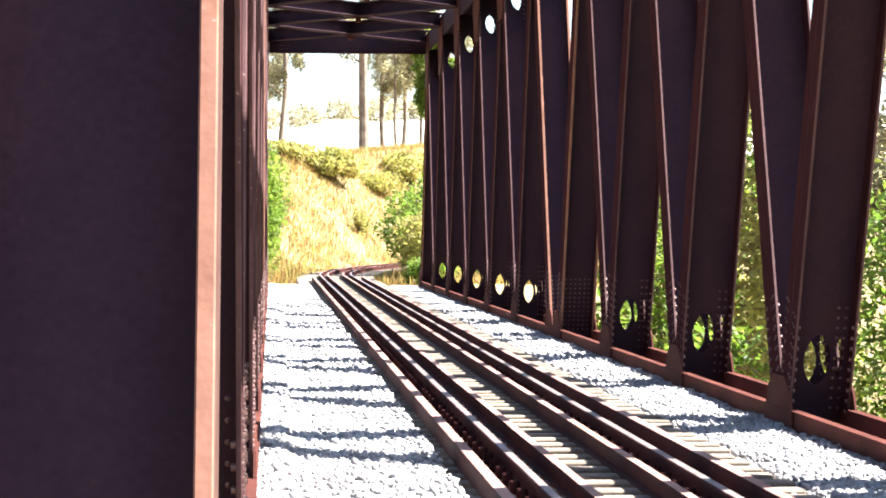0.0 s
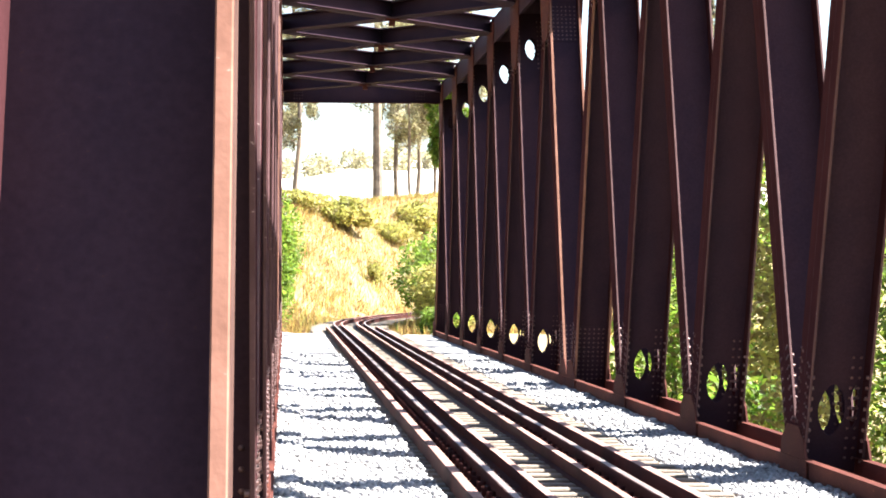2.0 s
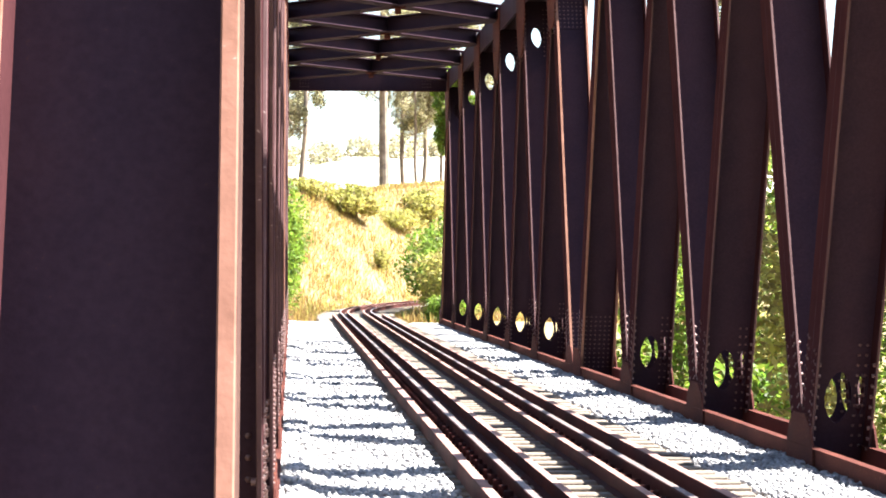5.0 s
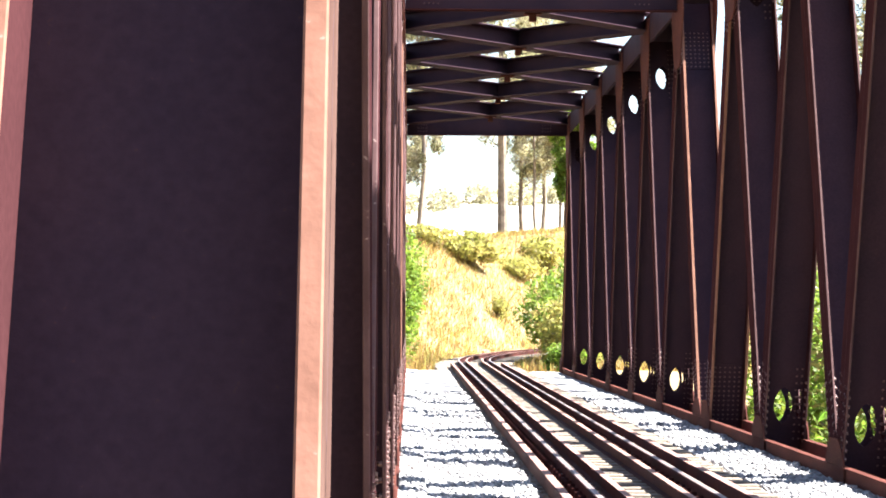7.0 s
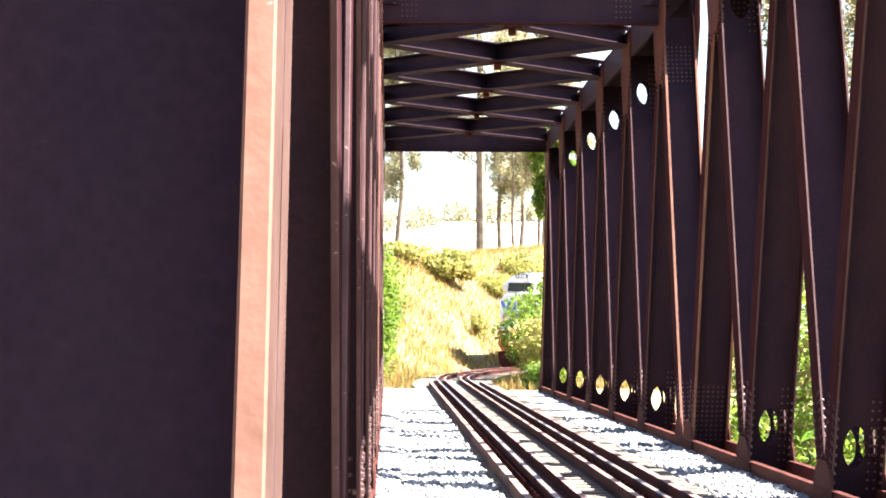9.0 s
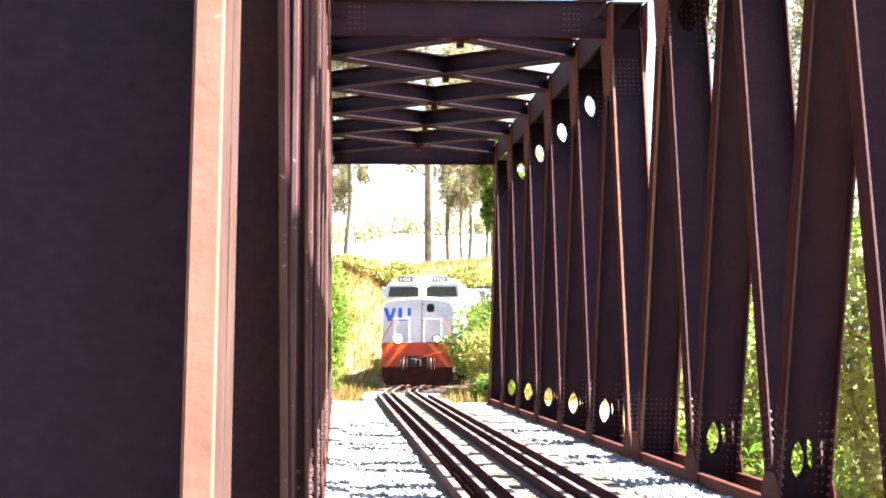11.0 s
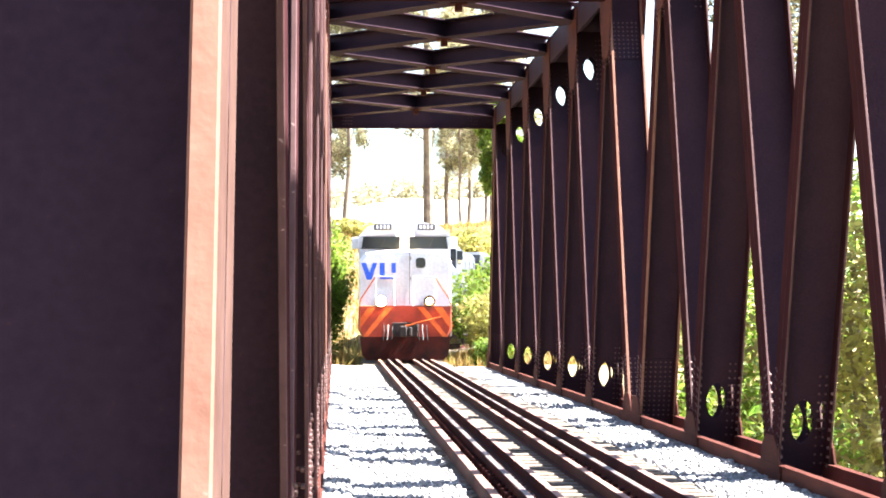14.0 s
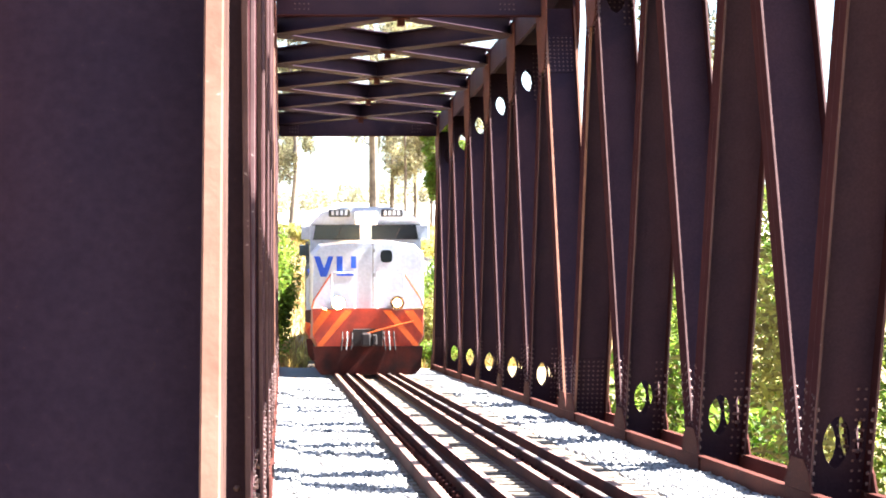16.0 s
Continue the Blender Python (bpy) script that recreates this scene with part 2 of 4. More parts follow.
def land(x, y):
    """Height of the ground."""
    if y > CURVE_Y:
        tx = TRACK_X + CURVE_R - math.sqrt(max(CURVE_R**2 - min(y - CURVE_Y, CURVE_R) ** 2, 0))
    else:
        tx = TRACK_X
    d = tx - x
    side = max(0.0, abs(d) - 2.6)
    bank = step(108, 128, y)
    z = -0.28
    if d > 0:
        z += min(0.7 * max(0.0, d - 2.6), 5.8 + 0.16 * min(12.0, max(0.0, x))) * bank
    else:
        z += min(0.16 * side, 4.0) * bank
    z += max(0.0, min(y, 900) - 210) * 0.05 * step(200, 260, y)
    # the river bed under the bridge, with banks
    valley = step(3.0, 14.0, y) * (1 - step(76.0, 86.0, y))
    z -= 6.5 * valley * (1 - 0.85 * step(9.0, 26.0, abs(x - 2.2)))
    if y < 100:
        z -= min(side * 0.45, 2.2) * (1 - valley) * (1 - bank)
    z += 0.25 * noise.noise((x * 0.11, y * 0.11, 3.0)) * step(1.0, 5.0, side)
    return z


def lattice(lo, hi, fine_lo, fine_hi, fine, coarse):
    a = list(np.arange(fine_lo, fine_hi, fine))
    left, right = [], []
    v, s = fine_lo, coarse
    while v > lo:
        v -= s
        s *= 1.25
        left.append(v)
    v, s = fine_hi, coarse
    while v < hi:
        right.append(v)
        v += s
        s *= 1.25
    return left[::-1] + a + right


gx, gy = lattice(-2500, 2500, -30, 45, 1.5, 2.5), lattice(-400, 4500, -10, 260, 2.0, 4.0)
verts = [(x, y, land(x, y)) for y in gy for x in gx]
W = len(gx)
faces = [(j * W + i, j * W + i + 1, (j + 1) * W + i + 1, (j + 1) * W + i) for j in range(len(gy) - 1) for i in range(W - 1)]
ground = sheet("ground", verts, faces, M_SOIL)
ground.data.polygons.foreach_set("use_smooth", [True] * len(faces))
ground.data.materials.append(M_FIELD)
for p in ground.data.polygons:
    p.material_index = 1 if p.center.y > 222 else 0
tagged(ground, "dry yellow-brown earth bank and fields round a river crossing", "ground", kind="structure")

# ---- the steel bridge: two spans of inclined H members ----
IN_R, IN_L = 4.6, -0.157
DEPTH, FLANGE, T_FL, T_WEB = 0.555, 0.5, 0.024, 0.022
T_POST = 0.041
Z_BOT, Z_TOP = -0.15, 7.35
SPANS = ((3.8, 6.4), (43.4, 6.5))


def hole_ring(bm, cx, cz, w, h, half, z0, z1, thick, seg=16, x0=0.0):
    """A web plate between z0 and z1 and x = 0..2*half with one tall oval hole through it."""
    rim, out = [], []
    for i in range(seg):
        a = 2 * math.pi * i / seg
        ca, sa = math.cos(a), math.sin(a)
        rim.append((cx + w / 2 * math.copysign(abs(ca) ** 1.25, ca), cz + h / 2 * math.copysign(abs(sa) ** 1.1, sa)))
        k = min(half / max(abs(ca), 1e-6), ((z1 - z0) / 2) / max(abs(sa), 1e-6))
        out.append((x0 + half + k * ca, (z0 + z1) / 2 + k * sa))
    corner = [(x0, z0), (x0 + 2 * half, z0), (x0 + 2 * half, z1), (x0, z1)]
    layers = []
    for y in (-thick / 2, thick / 2):
        layers.append(([bm.verts.new((a, y, b)) for a, b in rim], [bm.verts.new((a, y, b)) for a, b in out]))
    for s, (r, o) in enumerate(layers):
        for i in range(seg):
            j = (i + 1) % seg
            bm.faces.new((r[i], o[i], o[j], r[j]) if s == 0 else (r[j], o[j], o[i], r[i]))
    for i in range(seg):
        j = (i + 1) % seg
        bm.faces.new((layers[0][0][i], layers[0][0][j], layers[1][0][j], layers[1][0][i]))
    for s, y in enumerate((-thick / 2, thick / 2)):
        for cxn, czn in corner:
            near = sorted(range(seg), key=lambda i: (out[i][0] - cxn) ** 2 + (out[i][1] - czn) ** 2)[:2]
            o = layers[s][1]
            c = bm.verts.new((cxn, y, czn))
            try:
                bm.faces.new((o[near[0]], o[near[1]], c))
            except ValueError:
                pass


def web_mesh(length, solid=False):
    """The web of a member; only the end posts are solid from foot to head."""
    bm = bmesh.new()
    half = DEPTH / 2
    a0, a1 = 0.5, 1.16
    b0, b1 = length - 1.35, length - 0.65
    if solid:
        box(bm, (0, -T_WEB / 2, 0.2), (DEPTH, T_WEB / 2, length - 0.2))
        for z0, z1 in ((0.3, 1.3), (length - 1.5, length - 0.75)):
            box(bm, (0.045, -T_WEB / 2 - 0.014, z0), (DEPTH - 0.045, T_WEB / 2 + 0.014, z1), bevel=0.004)
    else:
        hole_ring(bm, 0.27, 0.83, 0.25, 0.52, 0.2, a0, a1, T_WEB)
        hole_ring(bm, 0.468, 0.86, 0.075, 0.42, (DEPTH - 0.4) / 2, a0, a1, T_WEB, x0=0.4)
        hole_ring(bm, half + 0.03, length - 1.0, 0.28, 0.52, half, b0, b1, T_WEB)
        for z0, z1 in ((0.2, a0), (a1, b0), (b1, length - 0.2)):
            box(bm, (0, -T_WEB / 2, z0), (DEPTH, T_WEB / 2, z1))
    me = bpy.data.meshes.new("diagonal_web")
    bmesh.ops.remove_doubles(bm, verts=bm.verts, dist=1e-4)
    bmesh.ops.recalc_face_normals(bm, faces=bm.faces)
    bm.to_mesh(me)
    bm.free()
    me.materials.append(M_STEEL)
    return me


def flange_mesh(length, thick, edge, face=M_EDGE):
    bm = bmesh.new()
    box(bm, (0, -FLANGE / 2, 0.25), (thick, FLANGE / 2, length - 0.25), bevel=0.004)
    # the narrow edges take the sunlit tone, the broad faces the darker one
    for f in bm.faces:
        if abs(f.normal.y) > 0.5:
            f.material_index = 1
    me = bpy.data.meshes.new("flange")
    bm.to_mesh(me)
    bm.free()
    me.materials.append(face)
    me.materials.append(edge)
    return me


RIVET = [(0.016 * math.cos(a) * k, 0.016 * math.sin(a) * k, h) for k, h in ((1, 0), (0.55, 0.012)) for a in [i * math.pi / 3 for i in range(6)]]
BOLT = [(0.017 * math.cos(a), 0.017 * math.sin(a), h) for h in (0, 0.022) for a in [i * math.pi / 3 for i in range(6)]]
RIVET_F = [(i, (i + 1) % 6, 6 + (i + 1) % 6, 6 + i) for i in range(6)] + [(6, 7, 8, 9), (6, 9, 10, 11)]


def rivet_mesh(spots, head=RIVET):
    """Rivet heads at (place, outward axis)."""
    ms = []
    for p, axis in spots:
        q = Vector(axis).to_track_quat("Z", "Y").to_matrix().to_4x4()
        ms.append(np.array(Matrix.Translation(p) @ q)[:3])
    ob = soup("rivets", head, RIVET_F, np.array(ms), M_RIVET)
    me = ob.data
    bpy.data.objects.remove(ob)
    return me


def member_rivets(length):
    spots = []
    for z0, z1 in ((0.35, 1.35), (length - 1.45, length - 0.4)):
        for i in range(11):
            z = z0 + (z1 - z0) * i / 10
            for side in (-1, 1):
                for x in (0.06, DEPTH - 0.06, DEPTH - 0.13):
                    spots.append(((x, side * T_WEB / 2, z), (0, side, 0)))
                for y in (-0.2, -0.13, 0.13, 0.2):
                    spots.append(((-0.001, y, z), (-1, 0, 0)))
    return rivet_mesh(spots)


def post_rivets(length):
    """Close rows of rivets over the plates at the foot and head of an end post."""
    spots = []
    for z0, z1, n in ((0.36, 1.24, 12), (length - 1.45, length - 0.8, 9)):
        for i in range(n):
            z = z0 + (z1 - z0) * i / (n - 1)
            for side in (-1, 1):
                for x in (0.09, 0.165, 0.24, 0.315, 0.39, 0.465):
                    spots.append(((x, side * (T_WEB / 2 + 0.014), z), (0, side, 0)))
            for y in (-0.2, -0.13, 0.13, 0.2):
                spots.append(((-0.001, y, z), (-1, 0, 0)))
    return rivet_mesh(spots)


def member_bolts(length):
    spots = []
    for z0, z1, n in ((0.42, 1.25, 9), (length - 1.3, length - 0.5, 8)):
        for i in range(n):
            z = z0 + (z1 - z0) * i / (n - 1)
            for y in (-0.222, 0.222):
                spots += [((T_FL, y, z), (1, 0, 0)), ((DEPTH - T_FL, y, z), (-1, 0, 0))]
    return rivet_mesh(spots, BOLT)


def steel_part(name, me, m, parent, kind=""):
    ob = new(name, me)
    ob.parent = parent
    ob.matrix_basis = m
    if kind:
        ob["kind"] = kind
    return ob


def i_beam(bm, p0, p1, depth, width, t=0.018, lift=0.0, flange_mat=0):
    """An I beam between two points, its foot at their height."""
    p0, p1 = Vector(p0), Vector(p1)
    d = p1 - p0
    m = Matrix.Translation(p0 + Vector((0, 0, lift))) @ Matrix.Rotation(math.atan2(d.y, d.x), 4, "Z")
    w, h = width / 2, t / 2
    out = [(-w, 0), (w, 0), (w, t), (h, t), (h, depth - t), (w, depth - t), (w, depth), (-w, depth), (-w, depth - t), (-h, depth - t), (-h, t), (-w, t)]
    fs = prism(bm, out, d.length, "x", 0)
    for f in fs:
        if max(v.co.z for v in f.verts) <= t + 1e-5:
            f.material_index = flange_mat
    for v in {v for f in fs for v in f.verts}:
        v.co = m @ v.co


def truss_span(y0, pitch):
    """One span: twelve inclined members a side, chords, gussets, end portals and crossed top bracing."""
    span = empty("truss_span", Matrix.Translation((0, y0, 0)))
    tagged(span, "dark red-brown riveted steel through-truss railway bridge span", "bridge", "spans of the railway bridge")
    half = pitch / 2
    rise = Z_TOP - Z_BOT
    length = math.hypot(half, rise)
    web, fl, post, rv, bt = web_mesh(length), flange_mesh(length, T_FL, M_LINE), flange_mesh(length, T_POST, M_LIT_EDGE), member_rivets(length), member_bolts(length)
    solid, rows, pale = web_mesh(length, True), post_rivets(length), flange_mesh(length, T_POST, M_LIT_EDGE, M_LIT_FACE)
    lean = math.degrees(math.atan2(half, rise))
    for side, x_in in ((1, IN_R), (-1, IN_L)):
        turn = 0 if side > 0 else 180
        for k in range(6):
            for up in (1, -1):
                base_y = pitch * k if up > 0 else pitch * (k + 1)
                m = Matrix.Translation((x_in, base_y, Z_BOT)) @ Matrix.Rotation(radians(-lean * up), 4, "X") @ Matrix.Rotation(radians(turn), 4, "Z")
                end = (k, up) in ((0, 1), (5, -1))
                d = steel_part("diagonal", solid if end else web, m, span)
                # only the nearest left post's inner flange is coloured as sunlit
                sunlit = end and side < 0 and k == 0 and y0 < 10
                steel_part("flange", pale if sunlit else post if end else fl, Matrix(), d)
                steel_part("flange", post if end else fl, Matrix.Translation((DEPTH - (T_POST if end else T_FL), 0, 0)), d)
                steel_part("rivets", rows if end else rv, Matrix(), d, "stuff")
                if not end:
                    steel_part("bolts", bt, Matrix(), d, "stuff")
        # chords: two upright plates and a web
        for name, z0, z1, ya, yb, mat in (("bottom_chord", -0.5, 0.16, -0.5, pitch * 6 + 0.5, M_CHORD), ("top_chord", 7.08, 7.6, half - 0.35, pitch * 5.5 + 0.35, M_STEEL)):
            bm = bmesh.new()
            p, q, zw = 0.03, DEPTH - 0.03, (z0 + z1) / 2 - 0.2
            if name == "top_chord":
                outline = [(0.006, z0), (p, z0), (p, z1 - 0.02), (q, z1 - 0.02), (q, z0), (DEPTH - 0.006, z0), (DEPTH - 0.006, z1), (DEPTH + 0.02, z1), (DEPTH + 0.02, z1 + 0.016), (-0.02, z1 + 0.016), (-0.02, z1), (0.006, z1)]
            else:
                outline = [(0.006, z0), (p, z0), (p, zw), (q, zw), (q, z0), (DEPTH - 0.006, z0), (DEPTH - 0.006, z1), (DEPTH + 0.03, z1), (DEPTH + 0.03, z1 + 0.014), (q - 0.03, z1 + 0.014), (q, z1), (q, zw + 0.02), (p, zw + 0.02), (p, z1), (p + 0.03, z1 + 0.014), (-0.03, z1 + 0.014), (-0.03, z1), (0.006, z1)]
            prism(bm, outline, yb - ya, "y", ya)
            ob = part(name, bm, mat, span)
            ob.matrix_basis = Matrix.Translation((x_in, 0, 0)) @ Matrix.Rotation(radians(turn), 4, "Z") if side > 0 else Matrix.Translation((x_in, 0, 0)) @ Matrix.Diagonal((-1, 1, 1, 1))
        # gussets
        for k in range(7):
            bm = bmesh.new()
            w = 0.62
            lo = [(-w, -0.4), (w, -0.4), (w, 0.17), (0.5, 0.34), (0.28, 0.46), (-0.28, 0.46), (-0.5, 0.34), (-w, 0.17)]
            prism(bm, lo, 0.02, "x", -0.022)
            g = part("gusset_plate", bm, M_CHORD, span)
            for x in (0, DEPTH + 0.024):
                h = g if x == 0 else steel_part("gusset_plate", g.data, Matrix(), span)
                h.matrix_basis = Matrix.Translation((x_in + side * x, pitch * k, 0)) @ Matrix.Diagonal((side, 1, 1, 1))
        for k in range(6):
            bm = bmesh.new()
            hi = [(-0.95, 7.55), (-0.95, 6.95), (-0.55, 6.15), (-0.3, 6.05), (0.3, 6.05), (0.55, 6.15), (0.95, 6.95), (0.95, 7.55)]
            prism(bm, hi, 0.02, "x", -0.022)
            g = part("gusset_plate", bm, M_CHORD, span)
            for x in (0, DEPTH + 0.024):
                h = g if x == 0 else steel_part("gusset_plate", g.data, Matrix(), span)
                h.matrix_basis = Matrix.Translation((x_in + side * x, pitch * (k + 0.5), 0)) @ Matrix.Diagonal((side, 1, 1, 1))
    # end portals
    for k in (0, 5):
        y = pitch * (k + 0.5)
        bm = bmesh.new()
        i_beam(bm, (IN_L + 0.03, y, 7.04), (IN_R - 0.03, y, 7.04), 0.62, 0.3, flange_mat=1)
        portal = part("portal_beam", bm, [M_STEEL, M_EDGE], span)
        spots = []
        for x in (0.2, IN_R - 0.75):
            for i in range(4):
                for j in range(5):
                    spots.append(((x + 0.08 * i, y - 0.011, 7.16 + 0.095 * j), (0, -1, 0)))
        steel_part("rivets", rivet_mesh(spots), Matrix(), portal, "stuff")
    # crossed top bracing with a splice plate at each crossing
    for k in range(5):
        ya, yb = pitch * (k + 0.5), pitch * (k + 1.5)
        for s, (a, b) in enumerate(((ya, yb), (yb, ya))):
            bm = bmesh.new()
            i_beam(bm, (IN_L + 0.02, a, 7.36), (IN_R - 0.02, b, 7.36), 0.36, 0.5, lift=0.004 * s)
            part("cross_brace", bm, M_STEEL, span)
        bm = bmesh.new()
        xm, ym = (IN_L + IN_R) / 2, (ya + yb) / 2
        box(bm, (xm - 0.16, ym - 0.16, 7.33), (xm + 0.16, ym + 0.16, 7.355), bevel=0.004)
        box(bm, (xm - 0.07, ym - 0.1, 7.21), (xm + 0.07, ym + 0.1, 7.328), bevel=0.01)
        part("splice_plate", bm, M_CHORD, span)
    return span


for y0, pitch in SPANS:
    truss_span(y0, pitch)

# ---- the ballasted deck ----
rng = np.random.default_rng(4)
dx0, dx1 = IN_L - 0.02, IN_R + 0.004
ys, xs = np.arange(3.2, DECK_END + 0.1, 0.16), np.linspace(dx0, dx1, 30)


def ballast_z(x, y):
    mound = 0.045 * noise.noise((x * 0.9, y * 0.7, 0)) + 0.03 * noise.noise((x * 5, y * 5, 2))
    edge = max(0.0, TRACK_X - x - 1.9) * 0.1 + (0.045 if x < TRACK_X - 0.95 else 0.0)
    return (0.0 if x < TRACK_X - 1.0 or x > TRACK_X + 1.4 else -0.035) + mound * 0.7 + edge


verts = [(x, y, ballast_z(x, y)) for y in ys for x in xs]
W = len(xs)
faces = [(j * W + i, j * W + i + 1, (j + 1) * W + i + 1, (j + 1) * W + i) for j in range(len(ys) - 1) for i in range(W - 1)]
ballast = sheet("ballast_bed", verts, faces, M_BALLAST)
tagged(ballast, "pale grey crushed-stone ballast between the bridge girders", "ballast", kind="structure")
bm = bmesh.new()
box(bm, (IN_L - 0.0, 3.4, -0.5), (IN_R - 0.0, DECK_END - 0.4, -0.3), bevel=0.01)
tagged(part("deck_plate", bm, M_STEEL), "dark steel deck trough under the ballast", "deck", kind="structure")

ICO = bmesh.new()
bmesh.ops.create_icosphere(ICO, subdivisions=1, radius=1)
ICO_V = np.array([v.co[:] for v in ICO.verts]) * (1 + 0.25 * np.random.default_rng(1).normal(size=(len(ICO.verts), 1)))
ICO_F = [[v.index for v in f.verts] for f in ICO.faces]
ICO.free()


def stones(n, x0, x1, y0, y1, lo, hi, zf):
    p = np.column_stack([rng.uniform(x0, x1, n), rng.uniform(y0, y1, n)])
    s = rng.uniform(lo, hi, n)
    t = turns(rng, n) * (s[:, None, None] * rng.uniform(0.6, 1.2, (n, 1, 3)))
    k = (p[:, 0] < TRACK_X - 0.98) | (p[:, 0] > TRACK_X + 1.3 + 0.2 * rng.random(n)) | (rng.random(n) < 0.36)
    p, s, t = p[k], s[k], t[k]
    z = np.array([zf(a, b) for a, b in p]) + s * 0.02
    return np.concatenate([t, np.column_stack([p, z])[:, :, None]], 2)


heap = np.concatenate([stones(26000, dx0 + 0.03, dx1 - 0.03, 7, 30, 0.014, 0.034, ballast_z), stones(9000, dx0 + 0.03, dx1 - 0.03, 30, 60, 0.02, 0.042, ballast_z),
                       stones(3500, dx0 + 0.02, dx0 + 0.3, 8, 60, 0.018, 0.04, lambda a, b: ballast_z(a, b) + 0.03), stones(3000, dx1 - 0.35, dx1 - 0.02, 8, 60, 0.018, 0.038, ballast_z)])
tagged(soup("loose_ballast", ICO_V, ICO_F, heap, M_STONE), "loose pale grey ballast stones lying over the deck", "stones", kind="stuff")

# ---- the track ----
track = tagged(empty("railway_track"), "metre-gauge track with rusty guard rails on weathered timber sleepers", "railway track", kind="structure")


def rail_profile(kind):
    if kind == "running":
        return [(-0.065, 0), (0.065, 0), (0.065, 0.012), (0.012, 0.03), (0.012, 0.115), (0.036, 0.125), (0.036, 0.148), (0.028, 0.155), (-0.028, 0.155), (-0.036, 0.148), (-0.036, 0.125), (-0.012, 0.115), (-0.012, 0.03), (-0.065, 0.012)], (7,), M_HEAD
    if kind == "inner":
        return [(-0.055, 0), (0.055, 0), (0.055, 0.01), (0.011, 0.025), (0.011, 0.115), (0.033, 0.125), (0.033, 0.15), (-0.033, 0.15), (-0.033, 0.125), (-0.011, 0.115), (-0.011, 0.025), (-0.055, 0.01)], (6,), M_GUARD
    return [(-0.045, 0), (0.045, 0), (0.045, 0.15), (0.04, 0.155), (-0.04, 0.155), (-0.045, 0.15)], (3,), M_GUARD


def rail(name, kind, off, s0, s1, label):
    prof, tops, top = rail_profile(kind)
    ss = [s for s in np.arange(s0, CURVE_Y, 6.0)] + [s for s in np.arange(CURVE_Y, s1, 2.5)]
    verts, faces, k = [], [], len(prof)
    for s in ss:
        x, y, a = track_at(s)
        for u, z in prof:
            verts.append((x + (u + off) * math.cos(a), y - (u + off) * math.sin(a), z + 0.015))
    for j in range(len(ss) - 1):
        for i in range(k):
            faces.append((j * k + i, j * k + (i + 1) % k, (j + 1) * k + (i + 1) % k, (j + 1) * k + i))
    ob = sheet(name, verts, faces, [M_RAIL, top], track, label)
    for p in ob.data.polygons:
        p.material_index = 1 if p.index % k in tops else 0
    return ob


for off in (-0.55, 0.55):
    rail("rail", "running", off, -60.0, 262.0, "worn running rail with a polished head")
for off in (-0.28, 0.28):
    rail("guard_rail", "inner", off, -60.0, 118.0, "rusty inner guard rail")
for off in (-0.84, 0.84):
    rail("guard_beam", "outer", off, -60.0, DECK_END + 1, "rusty outer guard beam with a flat top coloured pale as sunlit")

clips = []
for i in range(150):
    y = 4.0 + 0.55 * i
    for off in (-0.55, 0.55):
        for side in (-1, 1):
            clips.append(np.array(Matrix.Translation((TRACK_X + off + side * 0.08, y, 0.05)) @ Matrix.Diagonal((0.035, 0.03, 0.045, 1)))[:3])
CUBE_V = [(x, y, z) for x in (-1, 1) for y in (-1, 1) for z in (-1, 1)]
CUBE_F = [(0, 1, 3, 2), (4, 6, 7, 5), (0, 4, 5, 1), (2, 3, 7, 6), (0, 2, 6, 4), (1, 5, 7, 3)]
tagged(soup("rail_clips", CUBE_V, CUBE_F, np.array(clips), M_RAIL, track), kind="stuff")

# ---- plants ----
LEAF_V = [(-0.5, 0, 0), (0, -0.22, 0.06), (0.5, 0, 0), (0, 0.22, 0.06)]
LEAF_F = [(0, 1, 2, 3)]
BLADE_V = [(-0.035, 0, 0), (0.035, 0, 0), (0.05, 0.12, 0.62), (0.0, 0.3, 1.0)]


def leaves(seed, lumps, n, size, mat, name="leaves", parent=None, hollow=0.55, flat=0.3, loose=0.3):
    """n leaves spread through uneven lumps (centre, radii)."""
    r = np.random.default_rng(seed)
    lumps = np.asarray(lumps, float)
    vol = np.prod(lumps[:, 3:6], 1) ** 0.67
    pick = r.choice(len(lumps), n, p=vol / vol.sum())
    d = r.normal(size=(n, 3))
    d /= np.linalg.norm(d, axis=1, keepdims=True)
    rad = hollow + (1.05 - hollow) * r.random(n) ** 0.6
    # tufts: leaves gather round a few hundred twig ends in each lump
    tuft = r.normal(size=(max(20, n // 28), 3))
    tuft /= np.linalg.norm(tuft, axis=1, keepdims=True)
    d = d * loose + tuft[r.integers(0, len(tuft), n)]
    d /= np.linalg.norm(d, axis=1, keepdims=True)
    p = lumps[pick, :3] + d * rad[:, None] * lumps[pick, 3:6]
    t = turns(r, n, flat) * (size * r.uniform(0.6, 1.35, n))[:, None, None]
    return soup(name, LEAF_V, LEAF_F, np.concatenate([t, p[:, :, None]], 2), mat, parent)


def lumpy(seed, centre, radii, count, spread=0.75, small=(0.25, 0.5)):
    r = np.random.default_rng(seed)
    out = []
    for _ in range(count):
        d = r.normal(size=3)
        d = d / np.linalg.norm(d) * spread * r.random() ** 0.4
        k = r.uniform(*small)
        out.append([*(np.array(centre) + d * radii), *(np.array(radii) * k * r.uniform(0.8, 1.3, 3))])
    return out


